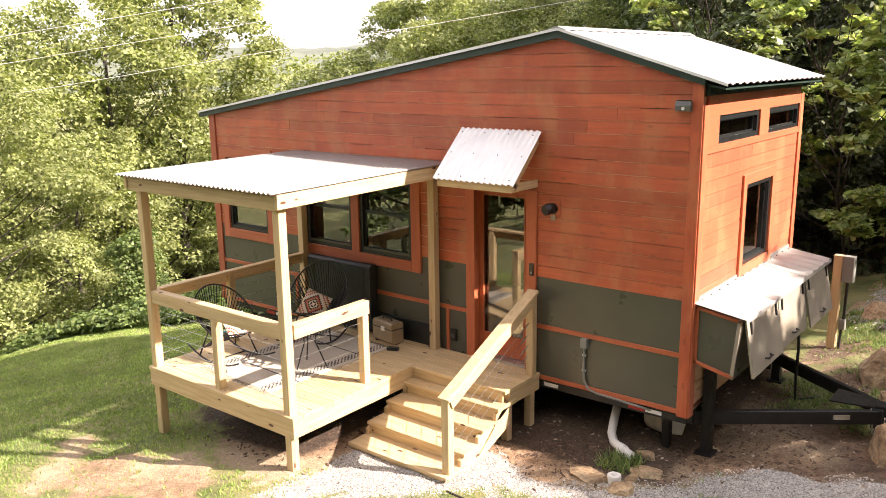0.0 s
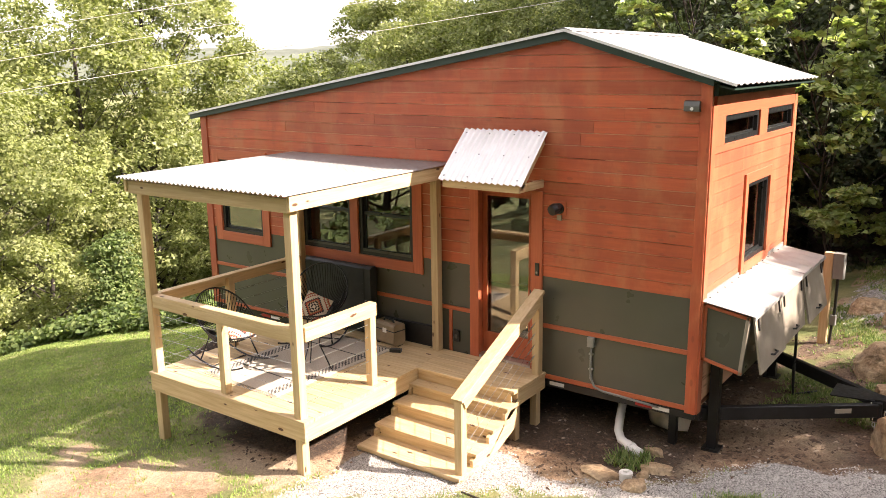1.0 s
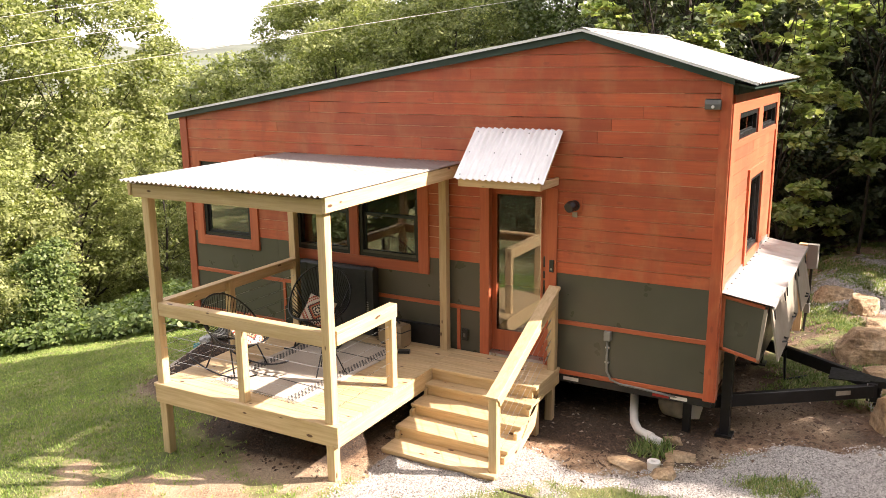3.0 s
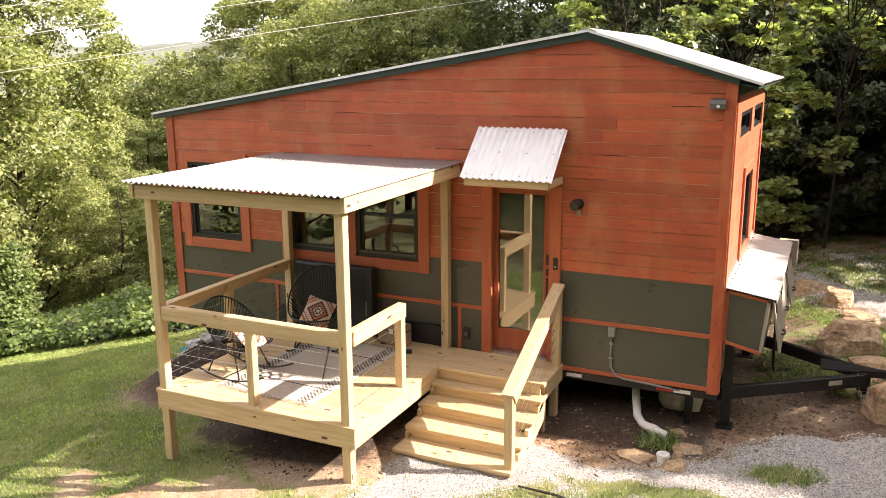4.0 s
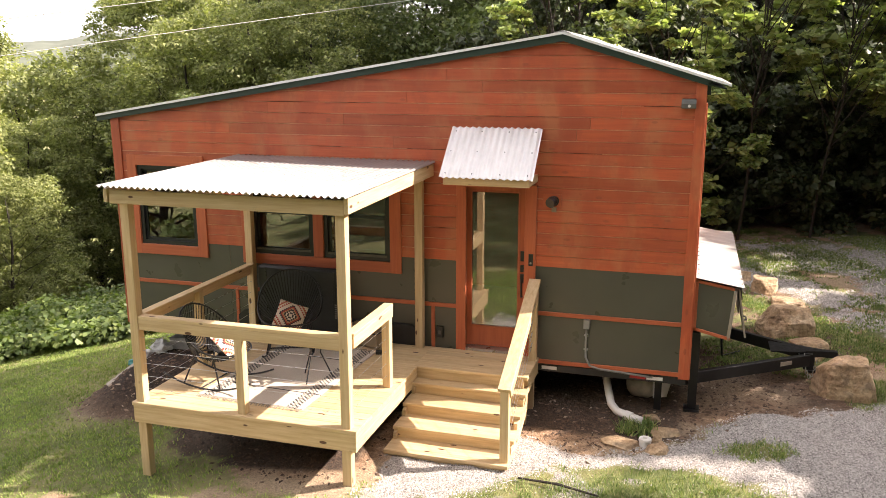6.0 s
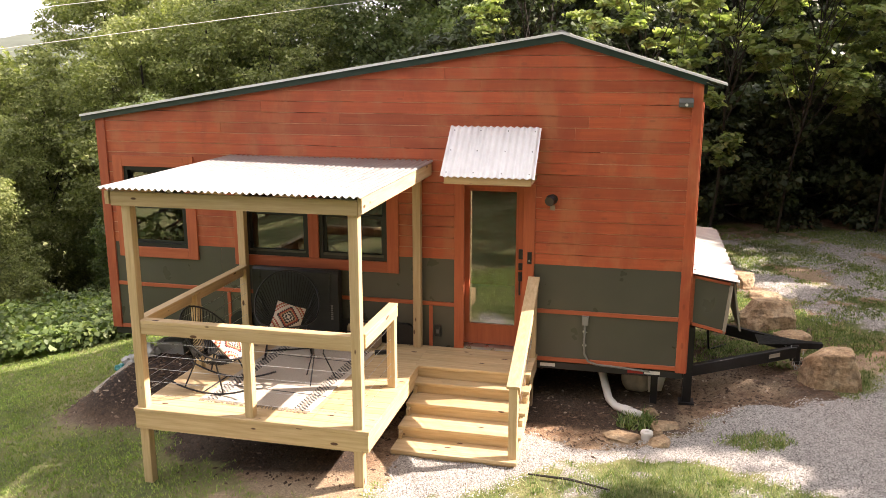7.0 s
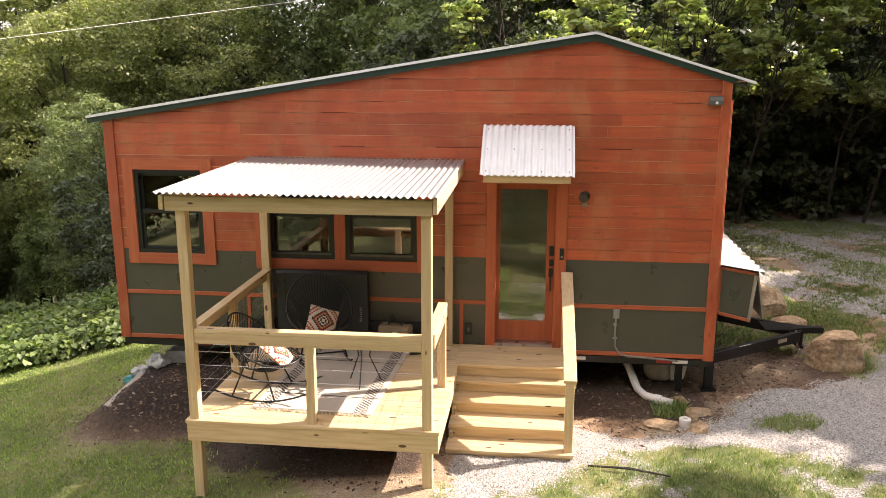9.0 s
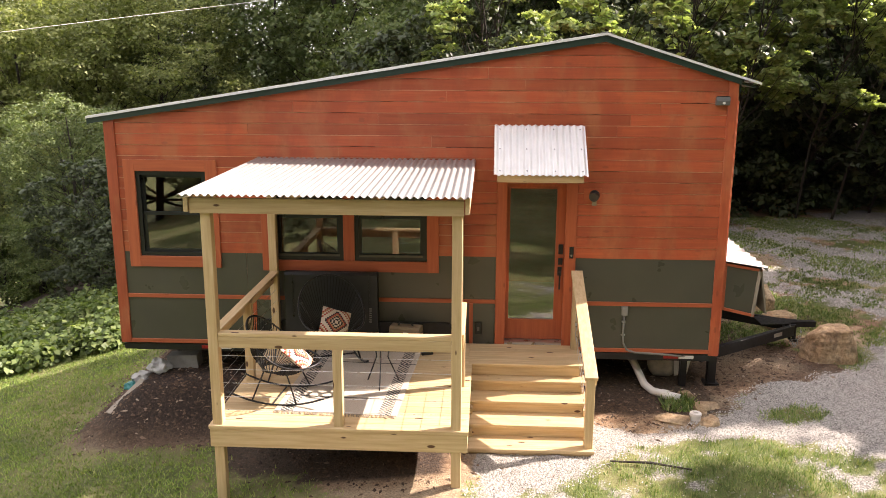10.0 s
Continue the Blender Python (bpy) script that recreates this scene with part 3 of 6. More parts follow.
def sash_window(name, rect, plane, trim, label, double=True, deep=0.03):
    """A black framed window in a wall. plane 'y': front wall; 'x': hitch end."""
    a, b, z0, z1 = rect
    w = part(name, Geo(), black_vinyl, house, label)
    me_old = w.data

    def place(u0, u1, d0, d1, v0, v1):
        # d counts inwards from the wall's face
        return Geo().box(u0, u1, d0, d1, v0, v1) if plane == "y" else Geo().box(-d1, -d0, u0, u1, v0, v1)

    f = 0.05
    g = Geo()
    for u0, u1, v0, v1 in ((a, a + f, z0, z1), (b - f, b, z0, z1), (a + f, b - f, z0, z0 + f), (a + f, b - f, z1 - f, z1)):
        q = place(u0, u1, 0.0, 0.10, v0, v1)
        g.add(q.v, q.f)
    w.data = mesh_of("window_frame", g, black_vinyl)
    bpy.data.meshes.remove(me_old)
    mid = (z0 + z1) / 2
    parts = [(z0 + f, mid + 0.015, 0.045), (mid - 0.015, z1 - f, 0.07)] if double else [(z0 + f, z1 - f, 0.05)]
    for v0, v1, d in parts:
        s = 0.035 if double else 0.02
        g = Geo()
        for u0, u1, c0, c1 in ((a + f, a + f + s, v0, v1), (b - f - s, b - f, v0, v1), (a + f + s, b - f - s, v0, v0 + s), (a + f + s, b - f - s, v1 - s, v1)):
            q = place(u0, u1, d - 0.012, d + 0.012, c0, c1)
            g.add(q.v, q.f)
        part("sash", g, black_vinyl, w)
        pane = part("pane", place(a + f + s, b - f - s, d - 0.003, d + 0.003, v0 + s, v1 - s), glass, w, "clear glass pane reflecting the trees")
        pane.visible_shadow = False
    return w


def trims(rect, plane, left, right, low, high):
    """Casing boards round a window."""
    a, b, z0, z1 = rect
    d = -0.014
    P = (lambda u, v: (u, d, v)) if plane == "y" else (lambda u, v: (-d, u, v))
    up = (0, 1, 0) if plane == "y" else (1, 0, 0)
    t = 0.03

    def bar(p, q, w):
        board("casing", p, q, w, t, house, up)

    bar(P((left + a) / 2, low), P((left + a) / 2, high), a - left)
    bar(P((right + b) / 2, low), P((right + b) / 2, high), right - b)
    bar(P(a, (low + z0) / 2), P(b, (low + z0) / 2), z0 - low)
    bar(P(a, (high + z1) / 2), P(b, (high + z1) / 2), high - z1)


sash_window("window", WIN_A, "y", True, "black double-hung window")
trims(WIN_A, "y", -7.255, -6.11, 1.53, 2.86)
sash_window("window", WIN_B, "y", True, "black double-hung window over the deck")
sash_window("window", WIN_C, "y", True, "black double-hung window over the deck")
trims((WIN_B[0], WIN_C[1], 1.64, 2.72), "y", -5.59, -3.42, 1.505, 2.86)
board("casing", ((WIN_B[1] + WIN_C[0]) / 2, -0.014, 1.643), ((WIN_B[1] + WIN_C[0]) / 2, -0.014, 2.718), WIN_C[0] - WIN_B[1], 0.03, house)
sash_window("window", UP_1, "x", True, "narrow black clerestory window", False)
sash_window("window", UP_2, "x", True, "narrow black clerestory window", False)
sash_window("window", LOW_W, "x", True, "tall black window above the storage box", False)
trims(LOW_W, "x", 1.20, 2.28, 1.70, 2.82)

# entrance door, set back in its opening
door = part("door", Geo(), trimw[2], house, "stained full-light entrance door, closed")
g = Geo()
DX0, DX1, DZ0, DZ1, DY = -2.625, -1.885, 0.645, 2.60, 0.10
for u0, u1, v0, v1 in ((DX0, -2.575, DZ0, DZ1), (-1.99, DX1, DZ0, DZ1), (-2.575, -1.99, DZ0, 0.89), (-2.575, -1.99, 2.555, DZ1)):
    g.box(u0, u1, DY, DY + 0.045, v0, v1)
old = door.data
door.data = mesh_of("door", g, trimw[2])
bpy.data.meshes.remove(old)
pane = part("pane", Geo().box(-2.575, -1.99, DY + 0.016, DY + 0.022, 0.89, 2.555), glass, door, "tall glass pane reflecting the yard")
pane.visible_shadow = False
g = Geo()
for u0, u1, v0, v1 in ((-2.575, -2.562, 0.89, 2.555), (-2.003, -1.99, 0.89, 2.555), (-2.562, -2.003, 0.89, 0.903), (-2.562, -2.003, 2.542, 2.555)):
    g.box(u0, u1, DY - 0.006, DY + 0.014, v0, v1)
part("glazing_bead", g, trimw[2], door)
g = Geo()
g.beam((-1.94, DY - 0.012, 1.74), (-1.94, DY - 0.012, 1.86), 0.055, 0.024, (0, 1, 0))
part("keypad_lock", g, black_metal, door, "black keypad lock")
part("deadbolt", Geo().beam((-1.94, DY - 0.012, 1.61), (-1.94, DY - 0.012, 1.69), 0.055, 0.024, (0, 1, 0)), black_metal, door)
g = Geo().tube([(-1.945, DY, 1.52), (-1.945, DY - 0.05, 1.51), (-1.945, DY - 0.055, 1.42), (-1.945, DY - 0.05, 1.31), (-1.945, DY, 1.30)], 0.011, 8)
g.beam((-1.945, DY - 0.006, 1.47), (-1.945, DY - 0.006, 1.58), 0.05, 0.014, (0, 1, 0))
part("handle", g, black_metal, door, "black pull handle")
for u0, u1 in ((-2.69, -2.628), (-1.882, -1.82)):
    board("door_jamb", ((u0 + u1) / 2, 0.08, 0.60), ((u0 + u1) / 2, 0.08, 2.62), u1 - u0, 0.15, house)
part("threshold", Geo().box(-2.628, -1.882, -0.02, 0.15, 0.605, 0.64), steel, house, "grey metal threshold")
board("casing", (-2.665, -0.014, 0.60), (-2.665, -0.014, 2.66), 0.12, 0.03, house)
board("casing", (-1.835, -0.014, 0.55), (-1.835, -0.014, 2.66), 0.135, 0.03, house)
board("casing", (-2.605, -0.014, 2.64), (-1.902, -0.014, 2.64), 0.04, 0.03, house)

# roof: two ribbed slopes, dark green edges
for (xa, za), (xb, zb), n in ((ROOF_L, PEAK, 1), (ROOF_R, PEAK, 2)):
    d = Vector((xb - xa, 0, zb - za)).normalized()
    up = Vector((-d.z, 0, d.x)) if d.x > 0 else Vector((d.z, 0, -d.x))
    part("roof_sheet", corrugated((xa, -0.075, za), (xa, DEPTH + 0.1, za), (xb, -0.075, zb), (xb, DEPTH + 0.1, zb), 0.19, 0.009, up, 0.004), roof_metal, house, "pale ribbed metal roof slope")
    part("roof_deck", Geo().prism([(xa, za - 0.022), (xb, zb - 0.022), (xb, zb - 0.05), (xa, za - 0.05)] if n == 1 else
                                  [(0.06, roof_z(0.06) + 0.008), (xb, zb - 0.022), (xb, zb - 0.05), (0.06, roof_z(0.06) - 0.02)], 1, 0.0, DEPTH + 0.06), green_trim, house)
    part("fascia", Geo().prism([(xa if n == 1 else 0.02, (za if n == 1 else roof_z(0.02) + 0.03) - 0.015), (xb, zb - 0.015), (xb, zb - 0.095), (xa if n == 1 else 0.02, (za if n == 1 else roof_z(0.02) + 0.03) - 0.085)], 1, -0.055, -0.008), green_trim, house, "dark green edge board")
for (xa, za), (xb, zb) in ((ROOF_L, PEAK), (PEAK, ROOF_R)):
    part("drip_edge", Geo().prism([(xa, za + 0.006), (xb, zb + 0.006), (xb, zb - 0.022), (xa, za - 0.022)], 1, -0.080, -0.0765), roof_edge, house, "pale metal roof edge")
part("ridge_cap", Geo().prism([(-1.62, 4.338), (PEAK[0], 4.358), (-1.43, 4.326), (-1.43, 4.332), (PEAK[0], 4.366), (-1.62, 4.344)], 1, -0.08, DEPTH + 0.1), roof_metal, house)
part("fascia", Geo().box(0.001, 0.045, 0.03, DEPTH, 3.69, 3.80), green_trim, house, "dark green edge board")
part("soffit", Geo().prism([(0.0, 3.79), (0.2, 3.745), (0.2, 3.76), (0.0, 3.81)], 1, 0.0, DEPTH + 0.04), green_trim, house)

# chassis
g = Geo()
for y in (0.25, DEPTH - 0.25):
    g.box(XL + 0.1, -0.02, y - 0.05, y + 0.05, 0.36, ZB - 0.02)
g.box(XL + 0.02, -0.02, 0.02, 0.08, 0.43, ZB - 0.02)
for x in np.linspace(XL + 0.3, -0.2, 7):
    g.box(x - 0.04, x + 0.04, 0.08, DEPTH - 0.1, 0.42, ZB - 0.021)
part("chassis", g, black_metal, house, "black steel trailer frame")
for y in (0.38, DEPTH - 0.38):
    part("tongue_beam", Geo().beam((-0.1, y, 0.36), (1.45, 1.60 + (y - 1.6) * 0.10, 0.375), 0.07, 0.145), black_metal, house, "black steel tongue beam")
part("coupler", Geo().prism([(1.35, 1.48), (1.62, 1.55), (1.80, 1.56), (1.80, 1.64), (1.62, 1.65), (1.35, 1.72)], 2, 0.40, 0.478), black_metal, house, "black trailer coupler")
# unseen panel added to stop light entering below the floor from behind
part("skirting", Geo().box(XL + 0.1, -0.1, DEPTH - 0.08, DEPTH - 0.03, -0.45, ZB - 0.02), black_metal, house, "unseen dark panel added to keep light from under the house")
part("tongue_plate", Geo().prism([(1.0, 1.40), (1.42, 1.47), (1.42, 1.73), (1.0, 1.80)], 2, 0.462, 0.475), black_metal, house)
part("end_plate", Geo().box(1.40, 1.50, 1.46, 1.74, 0.25, 0.455), black_metal, house)
nv = Vector((0.579, -0.816, 0)) * 0.037
part("data_label", Geo().beam(Vector((1.08, 1.206, 0.385)) + nv, Vector((1.22, 1.306, 0.387)) + nv, 0.003, 0.05), cream_paint, house, "pale data label")
part("tongue_jack", Geo().tube([(1.52, 1.60, 0.20), (1.52, 1.60, 0.46)], 0.03, 10).box(1.47, 1.57, 1.55, 1.65, 0.18, 0.21), black_metal, house)
for y in (0.42, DEPTH - 0.42):
    g = Geo().box(0.02, 0.12, y - 0.05, y + 0.05, ground_z(0.07, y) - 0.04, 0.95)
    g.box(-0.02, 0.16, y - 0.09, y + 0.09, ground_z(0.07, y) - 0.04, ground_z(0.07, y) + 0.03)
    part("support_leg", g, black_metal, house, "black steel support leg")
for x, y in ((-0.32, 0.3), (-4.0, 0.3), (-6.9, 0.5), (-6.9, 2.6), (-0.4, 2.7)):
    part("stand", Geo().box(x - 0.04, x + 0.04, y - 0.04, y + 0.04, ground_z(x, y) - 0.03, 0.43), black_metal, house)
for x, mat, lab in ((-0.55, red_tape, "red reflective strip"), (-0.36, white_plastic, "white reflective strip"), (-6.35, red_tape, "red reflective strip"), (-6.15, white_plastic, "white reflective strip"), (-1.58, white_plastic, "white reflective strip")):
    part("reflector", Geo().box(x - 0.09, x + 0.09, 0.012, 0.02, 0.455, 0.495), mat, house, lab)

# storage box over the tongue
BX = [(0.02, 1.68), (0.47, 1.605), (0.42, 1.00), (0.02, 1.09)]
box_body = part("storage_box", Geo().prism(BX, 1, 0.05, 3.0), green_panel, house, "olive storage box with three cream doors under a metal lid")
for p, q in ((BX[0], BX[1]), (BX[1], BX[2]), (BX[2], BX[3]), (BX[3], BX[0])):
    a, b = Vector((p[0], 0.042, p[1])), Vector((q[0], 0.042, q[1]))
    n = (Vector((0.24, 0.042, 1.34)) - (a + b) / 2).normalized() * 0.018
    part("trim_board", Geo().beam(a + n, b + n, 0.036, 0.02, (0, 1, 0)), cream_paint if p == BX[1] else trimw[0], box_body)
for ya, yb, up in ((0.0, 2.03, 0.0), (1.97, 3.06, 0.007)):
    part("lid_sheet", corrugated((0.015, ya, 1.707 + up), (0.015, yb, 1.707 + up), (0.53, ya, 1.627 + up), (0.53, yb, 1.627 + up), 0.23, 0.014, (0.15, 0, 0.98), 0.004), lid_metal, box_body, "pale ribbed metal lid")
part("flashing", Geo().box(0.001, 0.016, 0.0, 3.08, 1.66, 1.745), grey_plastic, box_body)
part("drip_edge", Geo().beam((0.525, 0.0, 1.606), (0.525, 3.06, 1.606), 0.012, 0.042), lid_metal, box_body)
for k in range(13):
    part("screw_head", Geo().prism([(0.008 * math.cos(a), 0.008 * math.sin(a)) for a in np.linspace(0, 2 * math.pi, 7)[:-1]], 2, 0, 0.008), black_metal, box_body).location = (0.05, 0.12 + 0.235 * k, 1.718)
for k, swing in enumerate((0.10, 0.075, 0.115)):
    y0 = 0.10 + k * 0.975
    d = part("box_door", Geo().prism([(0.475, 1.585), (0.495, 1.585), (0.495 + swing, 1.03), (0.475 + swing, 1.03)], 1, y0, y0 + 0.94), cream_paint, box_body, "cream hatch hanging slightly open")
    slope = swing / 0.555
    for yh in (y0 + 0.09, y0 + 0.85):
        hinge = Geo().box(0.497, 0.508, yh - 0.045, yh + 0.045, 1.560, 1.582)
        hinge.prism([(0.497, 1.60), (0.510, 1.60), (0.508 + slope * 0.14, 1.445), (0.496 + slope * 0.14, 1.445)], 1, yh - 0.014, yh + 0.014)
        part("hinge", hinge, black_metal, box_body, "black strap hinge")
    xp = 0.493 + slope * 0.46
    part("pull", Geo().tube([(xp, y0 + 0.38, 1.125), (xp + 0.035, y0 + 0.40, 1.125), (xp + 0.035, y0 + 0.52, 1.125), (xp, y0 + 0.54, 1.125)], 0.011, 6), black_metal, box_body, "black pull handle")


# ---------------------------------------------------------------- deck with its roof
deck = thing("covered_deck", "new pine deck on posts with a corrugated metal roof", "deck")
DL, DR, DF, DZ = -5.49, -2.99, -2.54, 0.61
bw = 0.14
y = DF
while y < -0.03:
    y1 = min(y + bw, -0.02)
    right = DR if y < -0.75 else -1.70
    cuts = [DL, right] if right == DR else [DL, -3.03, right]
    for x0, x1 in zip(cuts, cuts[1:]):
        part("deck_board", Geo().beam((x0 + 0.001, (y + y1) / 2, DZ - 0.019), (x1 - 0.001, (y + y1) / 2, DZ - 0.019), y1 - y - 0.0035, 0.038), pine[0], deck)
    y += bw


def lumber(name, p, q, w, h, parent, up=(0, 0, 1), label=""):
    d = Vector(q) - Vector(p)
    ax = max(range(3), key=lambda i: abs(d[i]))
    return part(name, Geo().beam(p, q, w, h, up), pine[ax], parent, label)


ZF = DZ - 0.038
lumber("fascia_board", (DL + 0.01, DF + 0.03, ZF - 0.093), (DR - 0.01, DF + 0.03, ZF - 0.093), 0.038, 0.185, deck)
lumber("fascia_board", (DR - 0.03, DF + 0.05, ZF - 0.093), (DR - 0.03, -0.70, ZF - 0.093), 0.038, 0.185, deck)
lumber("fascia_board", (DL + 0.03, DF + 0.05, ZF - 0.093), (DL + 0.03, -0.03, ZF - 0.093), 0.038, 0.185, deck)
lumber("fascia_board", (-1.725, -0.64, ZF - 0.08), (-1.725, -0.03, ZF - 0.08), 0.038, 0.155, deck)
lumber("fascia_board", (-2.98, -0.63, ZF - 0.08), (-1.745, -0.63, ZF - 0.08), 0.038, 0.155, deck)
for x in np.linspace(DL + 0.45, DR - 0.45, 5):
    lumber("joist", (x, DF + 0.06, ZF - 0.09), (x, -0.06, ZF - 0.09), 0.038, 0.18, deck)
lumber("joist", (DL + 0.06, -0.05, ZF - 0.09), (-1.75, -0.05, ZF - 0.09), 0.038, 0.18, deck)
for x, y, z1 in ((-5.405, -2.465, 2.69), (-3.11, -2.465, 2.69), (-5.43, -0.11, 2.72), (-3.165, -0.085, 2.74)):
    zb = ground_z(x, y) - 0.06
    lumber("post", (x, y, zb), (x, y, z1), 0.095, 0.095, deck, (0, 1, 0))
for x, y in ((-1.78, -0.58), (-1.78, -0.12), (-2.95, -0.58)):
    lumber("post", (x, y, ground_z(x, y) - 0.05), (x, y, ZF - 0.003), 0.088, 0.088, deck, (0, 1, 0))
# railing
ZT = 1.535


def rail(p, q, out):
    """A flat cap over a board on edge; out: the side on which the board lies."""
    p, q, o = Vector(p), Vector(q), Vector(out)
    lumber("rail_cap", p, q, 0.10, 0.036, deck)
    dz = Vector((0, 0, -0.074))
    lumber("rail_board", p + o * 0.03 + dz, q + o * 0.03 + dz, 0.036, 0.11, deck)


rail((-5.355, -2.455, ZT - 0.018), (-3.16, -2.455, ZT - 0.018), (0, -1, 0))
rail((-5.41, -2.41, ZT - 0.018), (-5.41, -0.16, ZT - 0.018), (-1, 0, 0))
rail((-3.095, -2.41, ZT - 0.018), (-3.095, -1.345, ZT - 0.018), (1, 0, 0))
for x, y in ((-4.235, -2.455), (-5.40, -1.37), (-3.10, -1.395)):
    lumber("rail_post", (x, y, DZ - 0.002), (x, y, ZT - 0.038), 0.088, 0.088, deck, (0, 1, 0))
for k in range(5):
    z = 0.745 + 0.138 * k
    for p, q in (((-5.36, -2.465, z), (-3.15, -2.465, z)), ((-5.41, -2.42, z), (-5.41, -0.155, z)), ((-3.10, -2.42, z), (-3.10, -1.43, z))):
        part("cable", Geo().tube([p, q], 0.0021, 6), steel, deck, "thin steel cable")
    part("cable_end", Geo().tube([(-3.10, -1.46, z), (-3.10, -1.33, z)], 0.006, 6), steel, deck)
# roof frame and sheets
lumber("beam", (-5.53, -2.535, 2.755), (-3.05, -2.535, 2.755), 0.038, 0.14, deck)
lumber("rafter", (-3.02, -2.57, 2.775), (-3.02, -0.03, 2.80), 0.04, 0.145, deck)
lumber("rafter", (-5.56, -2.57, 2.765), (-5.56, -0.03, 2.80), 0.04, 0.13, deck)
lumber("beam", (-5.53, -0.045, 2.79), (-3.05, -0.045, 2.79), 0.04, 0.14, deck)
for x in (-4.7, -3.87):
    lumber("rafter", (x, -2.51, 2.77), (x, -0.07, 2.80), 0.038, 0.12, deck)
for y in (-1.7, -0.85):
    lumber("purlin", (-5.53, y, 2.853), (-3.05, y, 2.853), 0.09, 0.02, deck)
part("roof_sheet", corrugated((-5.60, -2.66, 2.868), (-2.985, -2.66, 2.868), (-5.60, -0.0, 2.895), (-2.985, -0.0, 2.895), 0.0676, 0.011, (0, 0, 1), 0.002), porch_metal, deck, "corrugated galvanised roof sheet")

# stairs
stairs = thing("stairs", "pine stairs of four treads with a sloping rail and cables", "stairs")
SX0, SX1 = -3.02, -1.71
STEP = [(-0.866, 0.465), (-1.147, 0.33), (-1.467, 0.195), (-1.767, 0.06)]
for k, (yf, zt) in enumerate(STEP):
    lumber("tread", (SX0, (yf + 0.178), zt - 0.019), (SX1 + 0.02, (yf + 0.178), zt - 0.019), 0.356, 0.038, stairs)
    yb = STEP[k - 1][0] + 0.035 if k else -0.69
    rh = 0.094 if k else 0.106
    lumber("riser", (SX0, yb, zt + rh / 2 + 0.001), (SX1 - 0.04, yb, zt + rh / 2 + 0.001), 0.02, rh, stairs)
# notched side boards
for x in (SX1 - 0.019, SX0 + 0.03):
    pts = [(-0.62, 0.20), (-0.62, 0.53)]
    for yf, zt in STEP:
        pts += [(yf + 0.27, zt + 0.07), (yf + 0.27, zt - 0.04), (yf + 0.03, zt - 0.04)]
    pts += [(-1.73, -0.06), (-1.35, -0.06)]
    part("stringer", Geo().prism(pts, 0, x - 0.019, x + 0.019), pine[1], stairs)
lumber("riser", (SX0, -1.735, 0.0), (SX1 - 0.04, -1.735, 0.0), 0.02, 0.08, stairs)
lumber("newel", (-1.745, -1.66, -0.06), (-1.745, -1.66, 0.845), 0.09, 0.09, stairs, (0, 1, 0))
lumber("newel", (-1.755, -0.13, DZ - 0.001), (-1.755, -0.13, 1.525), 0.09, 0.09, stairs, (0, 1, 0))
RP, RQ = Vector((-1.755, -0.09, 1.567)), Vector((-1.745, -1.72, 0.845))
lumber("rail_cap", RP, RQ, 0.135, 0.038, stairs)
lumber("rail_board", RP + Vector((0.045, -0.09, -0.095)), RQ + Vector((0.045, 0.05, -0.05)), 0.036, 0.10, stairs)
for k in range(5):
    z = 0.14 + k * 0.125
    a, b = Vector((-1.755, -0.16, 1.50 - z)), Vector((-1.745, -1.62, 0.82 - z))
    part("cable", Geo().tube([a, b], 0.0023, 6), steel, stairs, "thin steel cable")
    part("turnbuckle", Geo().tube([a.lerp(b, 0.03), a.lerp(b, 0.12)], 0.008, 6), steel, stairs)

# door canopy
canopy = thing("door_canopy", "small corrugated metal canopy on a pine frame over the door", "canopy")
part("canopy_sheet", corrugated((-2.77, -0.03, 3.305), (-1.72, -0.03, 3.305), (-2.775, -0.57, 2.79), (-1.72, -0.57, 2.79), 0.075, 0.014, (0, -0.69, 0.72), 0.002), galv, canopy, "corrugated galvanised sheet")
lumber("front_board", (-2.735, -0.515, 2.745), (-1.765, -0.515, 2.745), 0.036, 0.085, canopy)
for x in (-2.715, -1.785):
    lumber("side_board", (x, -0.495, 2.745), (x, -0.005, 2.745), 0.036, 0.085, canopy)
    lumber("rafter", (x, -0.475, 2.76), (x, -0.005, 3.21), 0.036, 0.085, canopy, (0, 0.7, 0.7))
lumber("ledger", (-2.69, -0.02, 3.18), (-1.81, -0.02, 3.18), 0.036, 0.085, canopy)
for fx in (0.06, 0.35, 0.65, 0.94):
    for fy in (0.1, 0.5, 0.93):
        c = Vector((-2.77 + fx * 1.05, -0.03 - 0.54 * fy, 3.305 - 0.515 * fy)) + Vector((0, -0.69, 0.72)) * 0.012
        part("screw", Geo().disc(c, (0, -0.69, 0.72), 0.007, 0.006, 6), black_metal, canopy)

# ---------------------------------------------------------------- fittings on the walls
lamp = thing("wall_lamp", "black round porch lamp on a stained backing block", "wall lamp")
part("backing", Geo().box(-1.70, -1.49, -0.012, -0.003, 2.42, 2.57), trimw[0], lamp)
part("mount", Geo().disc((-1.575, -0.012, 2.49), (0, -1, 0), 0.06, 0.02), black_metal, lamp)
part("shade", Geo().tube([(-1.575, -0.03, 2.50), (-1.585, -0.09, 2.495), (-1.60, -0.14, 2.48)], [0.05, 0.062, 0.055], 14), black_metal, lamp, "black metal shade")

